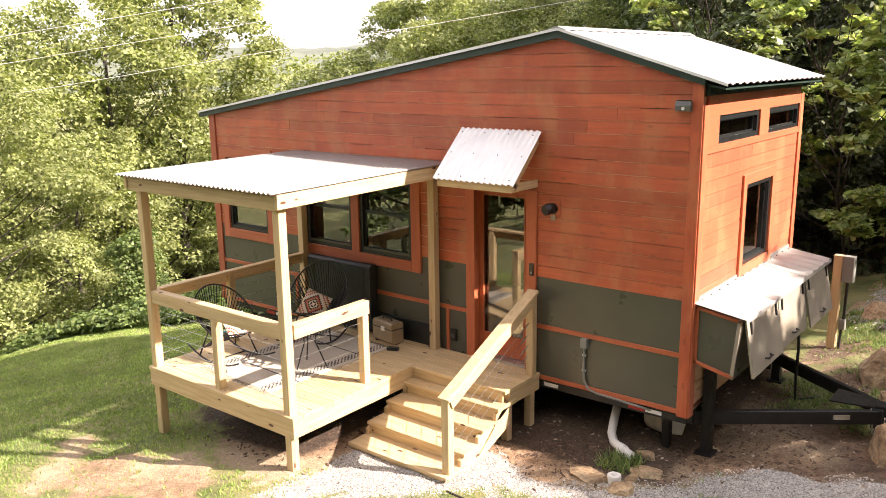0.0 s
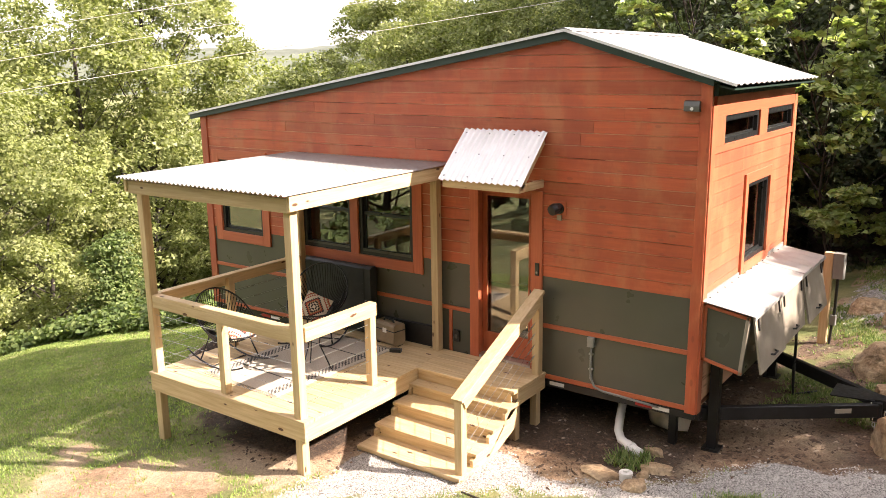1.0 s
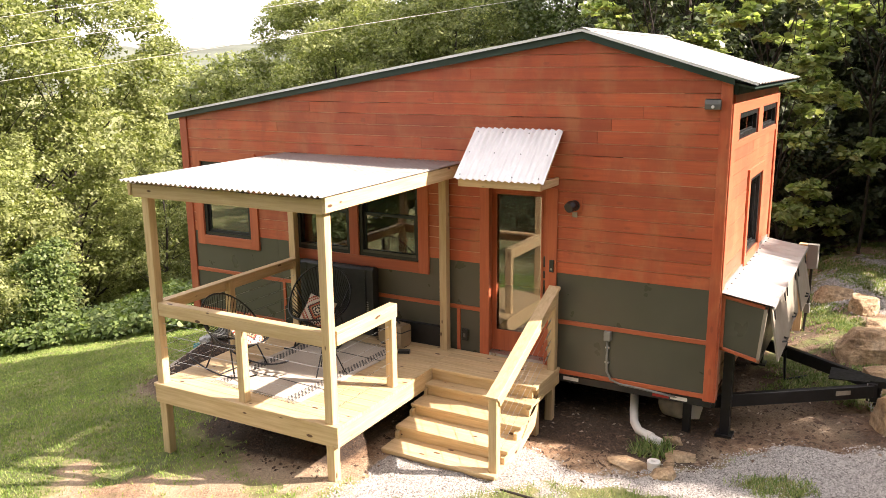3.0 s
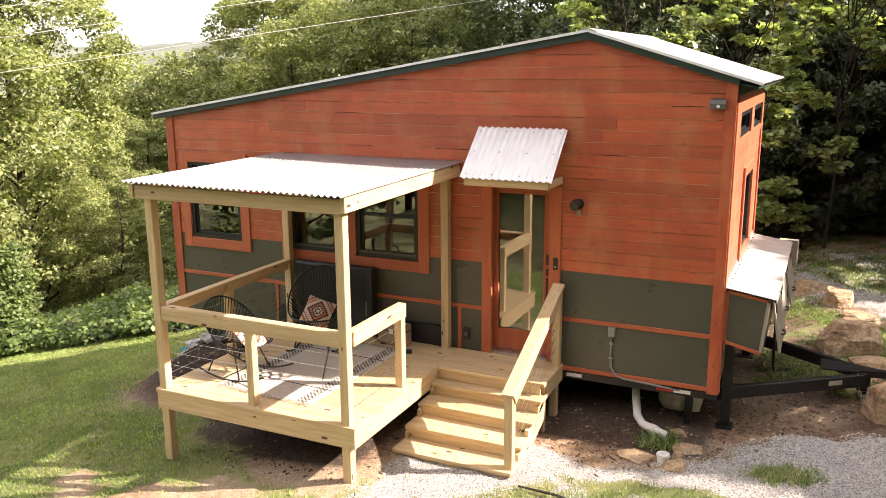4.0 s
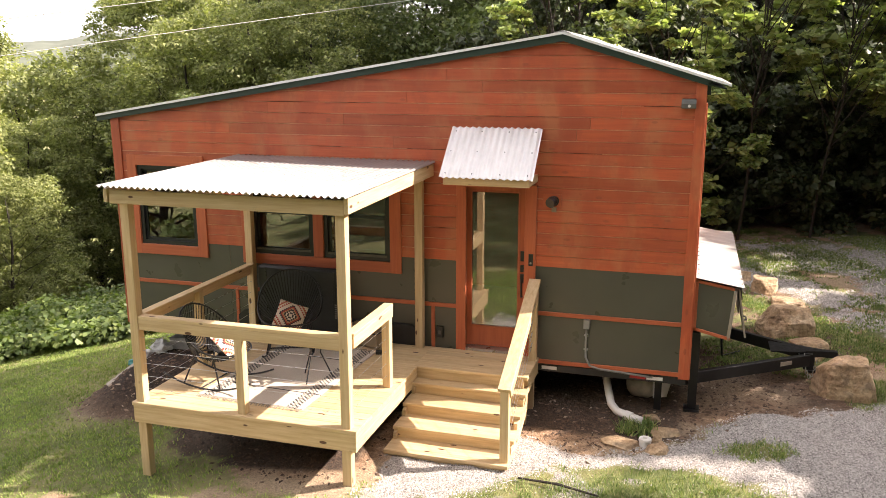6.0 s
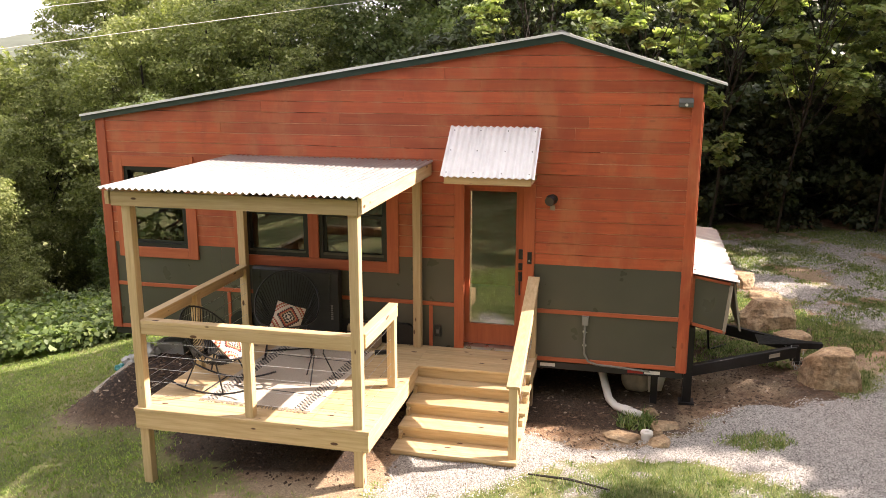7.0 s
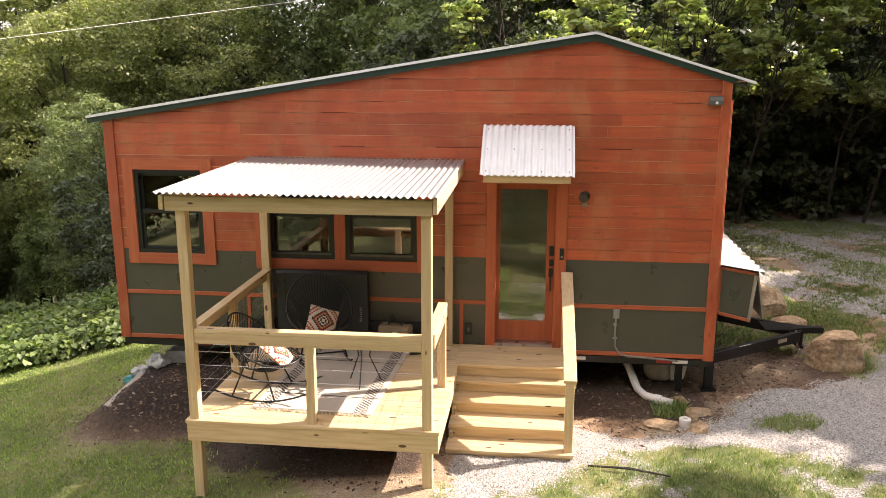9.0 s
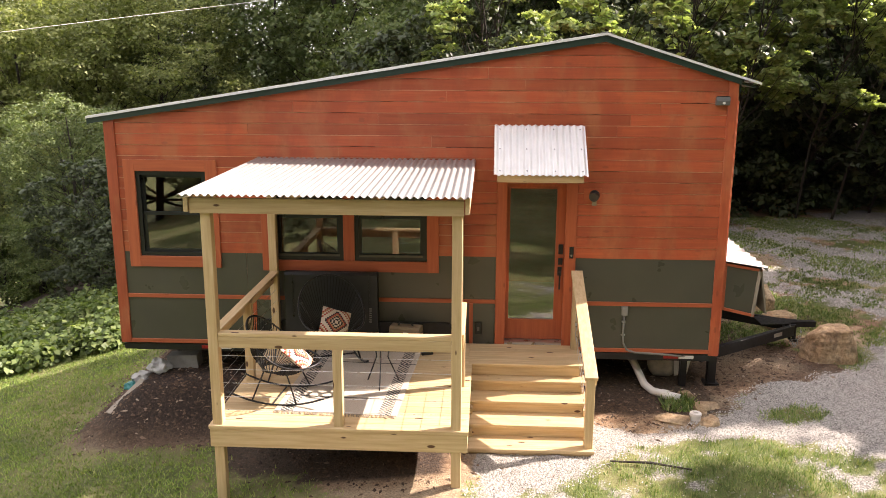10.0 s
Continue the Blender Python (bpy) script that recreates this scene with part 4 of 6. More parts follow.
flood = thing("security_light", "small grey security light under the eave", "security light")
part("case", Geo().prism([(-0.004, 3.63), (-0.06, 3.645), (-0.075, 3.60), (-0.07, 3.55), (-0.004, 3.545)], 0, -0.245, -0.095), seclight_grey, flood)
part("solar_cell", Geo().prism([(-0.004, 3.634), (-0.062, 3.649), (-0.062, 3.652), (-0.004, 3.637)], 0, -0.24, -0.10), black_vinyl, flood, "dark solar cell")
part("sensor", Geo().disc((-0.165, -0.07, 3.575), (0, -1, 0), 0.016, 0.012, 12), white_plastic, flood)

bell = thing("doorbell", "slim black doorbell on the door casing", "doorbell")
part("case", Geo().beam((-1.822, -0.037, 1.72), (-1.822, -0.037, 1.86), 0.05, 0.018, (0, 1, 0)), black_vinyl, bell)
part("button", Geo().disc((-1.822, -0.045, 1.755), (0, -1, 0), 0.013, 0.004, 12), grey_plastic, bell)

ebox = thing("electrical_box", "grey electrical box with a conduit bending under the house", "electrical box")
part("box", Geo().beam((-1.15, -0.03, 1.02), (-1.15, -0.03, 1.125), 0.075, 0.06, (0, 1, 0), 0.006), grey_plastic, ebox)
part("conduit", Geo().tube([(-1.15, -0.025, 1.02), (-1.155, -0.025, 0.82), (-1.15, -0.025, 0.66), (-1.10, -0.03, 0.57), (-1.0, -0.025, 0.535), (-0.8, -0.02, 0.525), (-0.5, 0.0, 0.50), (-0.3, 0.04, 0.47)], 0.013, 8), grey_plastic, ebox, smooth=True)

for z in (0.93, 0.76):
    part("clamp", Geo().beam((-1.152, -0.014, z - 0.008), (-1.152, -0.014, z + 0.008), 0.05, 0.026, (0, 1, 0), 0.003), steel, ebox)
part("lamp_plate", Geo().box(-1.60, -1.545, -0.011, -0.004, 2.36, 2.418), cream_paint, lamp)

outlet = thing("wall_outlet", "weatherproof outlet box on the olive panel", "outlet")
part("cover", Geo().beam((-2.93, -0.016, 0.74), (-2.93, -0.016, 0.88), 0.085, 0.036, (0, 1, 0), 0.01), black_vinyl, outlet)
part("socket", Geo().box(-2.945, -2.915, -0.038, -0.034, 0.78, 0.83), seclight_grey, outlet)

# ---------------------------------------------------------------- things on the deck
cover = thing("tarpaulin", "black tarpaulin over a large flat object leaning on the wall", "tarpaulin")
part("sheet", Geo().beam((-5.30, -0.095, 1.075), (-4.16, -0.095, 1.075), 0.13, 0.89, (0, 0, 1), 0.03), black_cloth, cover)
for x in (-5.2, -4.27):
    part("strap", Geo().beam((x, -0.165, 0.95), (x, -0.165, 1.50), 0.02, 0.006, (0, 1, 0), 0.001), black_vinyl, cover)
g = Geo()
for k in range(7):
    g.box(-4.262, -4.232, -0.163, -0.160, 0.90 + k * 0.028, 0.915 + k * 0.028)
part("lettering", g, grey_plastic, cover)

case = thing("hard_case", "tan hard case with a dark latch standing on the deck", "case")
cz = DZ
part("shell", Geo().beam((-3.99, -0.20, cz + 0.15), (-3.62, -0.26, cz + 0.15), 0.19, 0.27, (0, 0, 1), 0.025), tan_plastic, case)
part("seam", Geo().beam((-3.995, -0.20, cz + 0.20), (-3.615, -0.26, cz + 0.20), 0.196, 0.012, (0, 0, 1), 0.002), black_vinyl, case)
part("handle", Geo().tube([(-3.9, -0.215, cz + 0.28), (-3.88, -0.215, cz + 0.315), (-3.74, -0.24, cz + 0.315), (-3.72, -0.24, cz + 0.28)], 0.012, 6), black_vinyl, case)
part("latch", Geo().box(-3.83, -3.77, -0.335, -0.322, cz + 0.17, cz + 0.225), white_plastic, case, "pale latch")
for x in (-3.95, -3.66):
    part("foot", Geo().box(x - 0.03, x + 0.03, -0.28, -0.19, cz, cz + 0.02), black_vinyl, case)
brush = thing("boot_brush", "small dark boot brush on the deck", "brush")
part("block", Geo().beam((-3.60, -0.47, DZ + 0.02), (-3.47, -0.42, DZ + 0.02), 0.07, 0.04), black_vinyl, brush)


def rug_mat():
    """Cream woven rug: a chequered dark border, dark bands and blocks."""
    m = Mat("woven_rug", 0.95)
    tc = m.n("TexCoord")
    sep = m.n("SeparateXYZ")
    m.ln(tc.outputs["Object"], sep.inputs[0])

    def band(sock, lo, hi):
        a, b, c = m.n("Math"), m.n("Math"), m.n("Math")
        a.operation, b.operation, c.operation = "GREATER_THAN", "LESS_THAN", "MULTIPLY"
        a.inputs[1].default_value, b.inputs[1].default_value = lo, hi
        m.ln(sock, a.inputs[0])
        m.ln(sock, b.inputs[0])
        m.ln(a.outputs[0], c.inputs[0])
        m.ln(b.outputs[0], c.inputs[1])
        return c.outputs[0]

    def both(a, b, op="MAXIMUM"):
        c = m.n("Math")
        c.operation = op
        m.ln(a, c.inputs[0])
        m.ln(b, c.inputs[1])
        return c.outputs[0]

    X, Y = sep.outputs["X"], sep.outputs["Y"]
    chk = m.n("TexChecker", Scale=38.0)
    m.ln(tc.outputs["Object"], chk.inputs["Vector"])
    border = both(band(X, 0.43, 0.56), band(X, -0.56, -0.43))
    dark = both(border, chk.outputs["Fac"], "MULTIPLY")
    cross = both(band(Y, -0.52, -0.50), band(Y, 0.50, 0.52))
    dark = both(dark, cross)
    n = m.noise(m.coords((60, 60, 60)), 2.0, 3.0)
    base = m.ramp(n, [(0.3, (0.42, 0.36, 0.29)), (0.7, (0.58, 0.52, 0.43))])
    m.color(m.mix(dark, base, (0.06, 0.056, 0.055)))
    m.bump(n, 0.5, 0.004)
    return m.m


rug = thing("rug", "cream woven rug with a dark chequered border and fringes", "rug", (-4.28, -1.30, DZ), )
rug.rotation_euler = (0, 0, radians(-3))
part("weave", Geo().beam((-0.62, 0, 0.005), (0.62, 0, 0.005), 1.80, 0.010, (0, 0, 1), 0.003), rug_mat(), rug)
rf = random.Random(5)
fringe_m = plain("fringe_cotton", (0.30, 0.26, 0.20), 0.95, 0, 0.3, 30)
for s in (-1, 1):
    g = Geo()
    for k in range(60):
        x = -0.61 + k * 1.22 / 59
        g.tube([(x, s * 0.90, 0.006), (x + rf.uniform(-0.012, 0.012), s * 0.925, 0.008), (x + rf.uniform(-0.02, 0.02), s * 0.955, 0.004)], 0.005, 4)
    tagged(part("fringe", g, fringe_m, rug), "frayed cotton fringe", kind="stuff")


def pillow_mat():
    """A light woven cushion with red, dark and amber diamonds."""
    m = Mat("patterned_cushion", 0.95)
    v = m.coords((1, 1, 1))
    sep = m.n("SeparateXYZ")
    m.ln(v, sep.inputs[0])
    ab = []
    for s in ("X", "Z"):
        a, f, k = m.n("Math"), m.n("Math"), m.n("Math")
        a.operation, f.operation, k.operation = "ABSOLUTE", "SNAP", "ADD"
        f.inputs[1].default_value = 0.019
        m.ln(sep.outputs[s], a.inputs[0])
        m.ln(a.outputs[0], f.inputs[0])
        ab.append(f.outputs[0])
    d = m.n("Math")
    d.operation = "ADD"
    m.ln(ab[0], d.inputs[0])
    m.ln(ab[1], d.inputs[1])
    r = m.n("ValToRGB")
    r.color_ramp.interpolation = "CONSTANT"
    el = r.color_ramp.elements
    cream, black, rust, amber = (0.60, 0.52, 0.42), (0.04, 0.035, 0.035), (0.34, 0.055, 0.035), (0.42, 0.24, 0.13)
    cols = [(0.0, cream), (0.015, black), (0.034, cream), (0.052, black), (0.072, amber), (0.090, rust), (0.110, black), (0.130, cream),
            (0.185, rust), (0.200, cream), (0.225, amber), (0.240, rust), (0.262, cream)]
    while len(el) < len(cols):
        el.new(0.5)
    for e, (p, c) in zip(el, cols):
        e.position, e.color = p, (*c, 1)
    m.ln(d.outputs[0], r.inputs[0])
    m.color(r.outputs[0])
    m.bump(m.noise(v, 120, 2.0), 0.3, 0.003)
    return m.m


pillow_m = pillow_mat()


def cushion_geo(w=0.175, t=0.06, n=10):
    g = Geo()
    verts, faces = [], []
    for side in (1, -1):
        for j in range(n + 1):
            for i in range(n + 1):
                u, v = i / n * 2 - 1, j / n * 2 - 1
                puff = max(0.0, (1 - u * u) * (1 - v * v)) ** 0.45
                pin = 1 - 0.08 * (abs(u) * (1 - abs(v)) * 0 + (1 - abs(u) * abs(v)) * 0.6)
                verts.append((u * w * pin, side * t * puff, v * w * pin))
    m = (n + 1) * (n + 1)
    for s in (0, 1):
        for j in range(n):
            for i in range(n):
                a = s * m + j * (n + 1) + i
                faces.append((a, a + 1, a + n + 2, a + n + 1))
    return g.add(verts, faces)


def rocking_chair():
    """A round-backed rocking chair of black cords on a steel frame; it faces -y, base on z = 0."""
    ch = thing("rocking_chair", "black corded round-back rocking chair with thin steel rockers", "chair", group="chairs on the deck")
    rx = 0.38

    def rim(a):
        x = rx * math.sin(a)
        return Vector((x, 0.37 * math.cos(a) - 0.06 * max(0, -math.cos(a)) + 0.05 * math.sin(a) ** 2, 0.58 + 0.34 * math.cos(a) + 0.20 * max(0, -math.cos(a)) ** 2))

    n = 40
    part("rim", Geo().tube([rim(6.28319 * k / n) for k in range(n)], 0.011, 8, True), black_metal, ch, smooth=True)
    hub = Vector((0, 0.12, 0.33))
    part("seat_ring", Geo().tube([hub + Vector((0.13 * math.sin(6.28319 * k / 20), 0.11 * math.cos(6.28319 * k / 20), 0.015 * math.cos(6.28319 * k / 20))) for k in range(20)], 0.009, 6, True), black_metal, ch, smooth=True)
    m = 60
    for k in range(m):
        a = 6.28319 * (k + 0.5) / m
        top = rim(a)
        low = hub + Vector((0.13 * math.sin(a), 0.11 * math.cos(a), 0.015 * math.cos(a)))
        mid = top.lerp(low, 0.5) + Vector((0, 0.05 * max(0, math.cos(a)), -0.05))
        part("cord", Geo().tube([top, mid, low], 0.005, 5), chair_black, ch)
    for s in (-1, 1):
        rock = []
        for k in range(15):
            t = k / 14 * 2 - 1
            rock.append((s * 0.27, t * 0.58 - 0.02, 0.012 + 0.13 * t * t))
        part("rocker", Geo().tube(rock, 0.011, 8), black_metal, ch, smooth=True)
        part("leg", Geo().tube([(s * 0.27, -0.22, 0.04), (s * 0.20, -0.10, 0.36), (s * 0.28, -0.18, 0.50)], 0.010, 8), black_metal, ch, smooth=True)
        part("leg", Geo().tube([(s * 0.27, 0.28, 0.05), (s * 0.20, 0.16, 0.36), (s * 0.33, 0.17, 0.66)], 0.010, 8), black_metal, ch, smooth=True)
    part("cross_bar", Geo().tube([(-0.27, 0.05, 0.013), (0.27, 0.05, 0.013)], 0.009, 6), black_metal, ch)
    return ch


chair = rocking_chair()
chair.matrix_basis = pose(-4.62, -0.66, DZ + 0.011, 0, 0, 22)
chair_b = copy_thing(chair, pose(-4.93, -1.80, DZ + 0.001, 0, 0, 86))
chair_b.scale = (0.92, 0.92, 0.92)
tagged(chair_b, "black corded round-back rocking chair beside the deck rail")


def cushion(m, label):
    ob = tagged(new("cushion", pillow_mesh), label, "cushion", "cushions on the chairs")
    ob.matrix_basis = m
    return ob


pillow_mesh = mesh_of("cushion", cushion_geo(), pillow_m, True)
cushion(pose(-4.58, -0.74, DZ + 0.46, -34, 20, 20), "square cushion with red and black woven diamonds on a chair")
cushion(pose(-4.78, -1.79, DZ + 0.455, -52, 6, 86), "square cushion with red and black woven diamonds on a chair")

table = thing("side_table", "small round wire table on thin black legs", "table", (-3.95, -1.42, DZ + 0.01))
for k in range(3):
    a = 6.28319 * k / 3 + 0.5
    part("leg", Geo().tube([(0.10 * math.cos(a), 0.10 * math.sin(a), 0.46), (0.07 * math.cos(a), 0.07 * math.sin(a), 0.30), (0.20 * math.cos(a), 0.20 * math.sin(a), 0.0)], 0.008, 6), black_metal, table)
part("rim", Geo().tube([(0.22 * math.cos(6.28319 * k / 32), 0.22 * math.sin(6.28319 * k / 32), 0.47) for k in range(32)], 0.010, 8, True), black_metal, table)
g = Geo()
for k in range(6):
    a = 6.28319 * k / 6
    cx, cy = 0.135 * math.cos(a), 0.135 * math.sin(a)
    g.tube([(cx + 0.066 * math.cos(6.28319 * j / 14), cy + 0.066 * math.sin(6.28319 * j / 14), 0.47) for j in range(14)], 0.012, 5, True)
g.tube([(0.07 * math.cos(6.28319 * j / 14), 0.07 * math.sin(6.28319 * j / 14), 0.47) for j in range(14)], 0.012, 5, True)
part("tabletop", g, black_metal, table, "openwork flower-pattern top")


# ---------------------------------------------------------------- stones and small things on the ground
def rock(label, at, size, seed, yaw=0.0, flat=0.0):
    """A weathered block of bedded sandstone: broken faces, layered sides, worn edges."""
    rr = random.Random(seed)
    bm = bmesh.new()
    bmesh.ops.create_cube(bm, size=2.0)
    for v in bm.verts:
        v.co += Vector((rr.uniform(-0.28, 0.12) * v.co.x, rr.uniform(-0.28, 0.12) * v.co.y, rr.uniform(-0.22, 0.08) * v.co.z))
    for _ in range(7):
        n = Vector((rr.uniform(-1, 1), rr.uniform(-1, 1), rr.uniform(-0.25, 0.6))).normalized()
        cut = bmesh.ops.bisect_plane(bm, geom=bm.verts[:] + bm.edges[:] + bm.faces[:], plane_co=n * rr.uniform(0.72, 1.0), plane_no=n, clear_outer=True)
        edges = [e for e in cut["geom_cut"] if isinstance(e, bmesh.types.BMEdge)]
        if edges:
            bmesh.ops.contextual_create(bm, geom=edges)
    bmesh.ops.bevel(bm, geom=bm.edges[:], offset=0.045, segments=1, affect="EDGES", clamp_overlap=True)
    bmesh.ops.triangulate(bm, faces=bm.faces)
    for _ in range(4 if size[0] > 0.25 else 2):
        long = [e for e in bm.edges if e.calc_length() > 0.15]
        if long:
            bmesh.ops.subdivide_edges(bm, edges=long, cuts=1)
            bmesh.ops.triangulate(bm, faces=bm.faces)
    o = Vector((seed * 3.1, seed * 1.7, 0))
    for v in bm.verts:
        side = Vector((v.co.x, v.co.y, 0))
        bed = noise.noise(Vector((v.co.x * 0.6, v.co.y * 0.6, v.co.z * 7.0)) + o)
        v.co += side * 0.028 * bed + v.co.normalized() * (0.07 * noise.noise(v.co * 1.7 + o) + 0.035 * noise.noise(v.co * 5.0 + o) + 0.018 * noise.noise(v.co * 12.0 + o))
        v.co = Vector((v.co.x * size[0] * 0.74, v.co.y * size[1] * 0.74, v.co.z * size[2] * (0.66 - flat)))
    me = bpy.data.meshes.new("boulder")
    bm.to_mesh(me)
    bm.free()
    me.materials.append(sandstone)
    ob = tagged(new("boulder" if size[0] > 0.25 else "stone", me), label, "rock", "stones round the house")
    ob.matrix_basis = pose(at[0], at[1], ground_z(at[0], at[1]) + at[2], 0, 0, yaw)
    return ob


rock("big pale sandstone boulder beside the trailer coupler", (1.84, 1.14, 0.14), (0.44, 0.44, 0.52), 2, 30, 0.0)
rock("long flat-topped sandstone boulder beyond the trailer tongue", (1.33, 3.16, 0.14), (0.56, 0.40, 0.46), 21, 14, 0.06)
rock("pale flat sandstone slab behind the trailer coupler", (1.60, 2.36, 0.06), (0.40, 0.32, 0.26), 3, 25, 0.08)
rock("pale flat sandstone slab in the grass", (1.50, 4.45, 0.02), (0.38, 0.30, 0.14), 4, 15, 0.0)
rock("pale flat sandstone slab in the grass", (1.20, 5.10, 0.06), (0.34, 0.30, 0.30), 5, 70, 0.05)
rock("pale flat sandstone slab in the grass", (0.72, 5.75, 0.04), (0.40, 0.30, 0.24), 6, 10, 0.05)
rock("flat sandstone piece beside the drain pipe", (-0.68, -0.80, 0.02), (0.30, 0.17, 0.07), 7, -25, 0.1)
rock("flat sandstone piece beside the drain pipe", (-0.20, -0.40, 0.02), (0.23, 0.15, 0.08), 8, 15, 0.1)
rock("flat sandstone piece at the edge of the gravel", (-0.26, -0.88, 0.02), (0.17, 0.14, 0.08), 9, 40, 0.05)
rock("flat sandstone piece beside the drain pipe", (-0.28, -0.60, 0.01), (0.10, 0.08, 0.07), 10, 80, 0.05)
rock("flat sandstone piece beside the drain pipe", (-0.36, -0.10, 0.02), (0.14, 0.10, 0.09), 11, 30, 0.05)

pipe = thing("drain_pipe", "white plastic drain pipe bending down from under the house", "pipe")
gz = ground_z(-0.6, 0.1)
part("pipe", Geo().tube([(-0.98, 0.55, 0.32), (-0.93, 0.36, 0.27), (-0.88, 0.18, 0.17), (-0.84, 0.06, 0.09), (-0.76, -0.05, 0.05), (-0.62, -0.14, 0.045), (-0.46, -0.22, 0.035)], 0.047, 14), white_plastic, pipe, smooth=True)
part("coupling", Geo().tube([(-0.66, -0.12, 0.047), (-0.58, -0.16, 0.044)], 0.056, 14), white_plastic, pipe)
cap = thing("cleanout_cap", "short white cleanout cap standing in the dirt", "cap", (-0.40, -0.75, ground_z(-0.40, -0.75)))
part("collar", Geo().tube([(0, 0, -0.03), (0, 0, 0.07)], 0.062, 16), white_plastic, cap)
part("plug", Geo().tube([(0, 0, 0.07), (0, 0, 0.095)], [0.07, 0.066], 16).box(-0.022, 0.022, -0.022, 0.022, 0.094, 0.115), white_plastic, cap)
jug = thing("plastic_drum", "dirty white plastic drum cut open under the house", "drum", (-0.48, 0.62, ground_z(-0.48, 0.62)))
part("drum", Geo().tube([(-0.16, 0.05, 0.14), (-0.13, 0.03, 0.15), (0.05, -0.06, 0.17), (0.10, -0.08, 0.17)], [0.12, 0.155, 0.15, 0.12], 14), plain("dirty_plastic", (0.50, 0.45, 0.36), 0.6, 0, 0.35, 6), jug, smooth=True)
part("flap", Geo().prism([(0.10, 0.05), (0.26, 0.08), (0.30, 0.26), (0.20, 0.36), (0.09, 0.28)], 1, -0.14, -0.13), white_plastic, jug)

ppost = thing("power_post", "wooden post carrying a grey electric box", "post", (0.37, 4.2, ground_z(0.37, 4.2)))
part("post", Geo().beam((0, 0, -0.05), (0, 0, 1.30), 0.11, 0.11, (0, 1, 0)), pine[2], ppost)
part("meter_box", Geo().beam((0.135, 0.0, 0.95), (0.135, 0.0, 1.30), 0.15, 0.12, (0, 1, 0), 0.012), grey_plastic, ppost, "grey electric box")
part("conduit", Geo().tube([(0.13, 0, 0.95), (0.125, 0, 0.45), (0.10, 0, 0.2), (0.09, -0.02, -0.03)], 0.02, 8), black_vinyl, ppost)
part("socket_box", Geo().beam((0.115, 0, 0.28), (0.115, 0, 0.42), 0.08, 0.07, (0, 1, 0), 0.008), grey_plastic, ppost)
hose = thing("water_hose", "black hose hanging from the storage box to the ground", "hose")
part("hose", Geo().tube([(0.42, 2.25, 1.0), (0.44, 2.25, 0.7), (0.44, 2.24, 0.35), (0.46, 2.2, ground_z(0.46, 2.2) + 0.01), (0.7, 2.35, ground_z(0.7, 2.35) + 0.015)], 0.018, 8), black_vinyl, hose, smooth=True)
stick = thing("stick", "dark crooked stick lying in the grass", "stick")
part("stick", Geo().tube([(-1.55, -1.93, ground_z(-1.55, -1.93) + 0.03), (-1.15, -1.98, ground_z(-1.15, -1.98) + 0.04), (-0.75, -2.05, ground_z(-0.75, -2.05) + 0.03)], [0.010, 0.014, 0.009], 6), bark, stick)
chain = thing("safety_chain", "steel safety chain hanging from the coupler", "chain")
g = Geo()
for k in range(11):
    t = k / 10
    c = Vector((1.40 + 0.14 * t, 1.44 - 0.05 * t, 0.44 - 0.95 * t * (1 - t) - 0.05 * t))
    ax = Vector((1, 0, 0)) if k % 2 else Vector((0, 1, 0))
    g.tube([c + Vector((0, 0, 0.026 * math.cos(6.28319 * j / 8))) + ax * (0.014 * math.sin(6.28319 * j / 8)) for j in range(8)], 0.005, 5, True)
part("links", g, steel, chain)
block = tagged(part("concrete_block", Geo().beam((-7.0, 0.35, ground_z(-7.0, 0.35) + 0.08), (-6.6, 0.35, ground_z(-6.6, 0.35) + 0.08), 0.2, 0.19), concrete), "grey concrete block under the end of the house", "block")

dull_sheet = plain("dull_sheeting", (0.38, 0.38, 0.36), 0.5, 0, 0.25, 12, 0.3)
trash = thing("torn_sheeting", "crumpled white and blue plastic sheeting on the dirt bank", "plastic sheeting")
for k, (cx, cy, s, mat) in enumerate(((-7.24, 0.02, 0.12, dull_sheet), (-7.06, 0.13, 0.13, dull_sheet), (-7.33, -0.07, 0.09, teal), (-7.30, 0.06, 0.10, dull_sheet))):
    bm = bmesh.new()
    bmesh.ops.create_icosphere(bm, subdivisions=3, radius=s)
    for v in bm.verts:
        d = noise.noise(v.co * 14 + Vector((k * 5, 0, 0))) * 0.5 + noise.noise(v.co * 34) * 0.25
        v.co *= 1 + d
        v.co.z *= 0.75
    mw = bpy.data.meshes.new("fold")
    bm.to_mesh(mw)
    bm.free()
    mw.materials.append(mat)
    ob = new("fold", mw)
    ob.parent = trash
    ob.location = (cx, cy, ground_z(cx, cy) + s * 0.45)
lath = tagged(part("wooden_strip", Geo().beam((-7.46, -0.55, ground_z(-7.46, -0.55) + 0.02), (-7.20, -0.08, ground_z(-7.20, -0.08) + 0.03), 0.09, 0.02), cream_paint), "pale board lying on the dirt bank", "board")


# ---------------------------------------------------------------- gravel, grass, mulch
def scatter(n, box, keep, seed):
    r = np.random.default_rng(seed)
    x, y = r.uniform(box[0], box[1], n), r.uniform(box[2], box[3], n)
    ok = keep(x, y, r.uniform(0, 1, n))
    return x[ok], y[ok], r


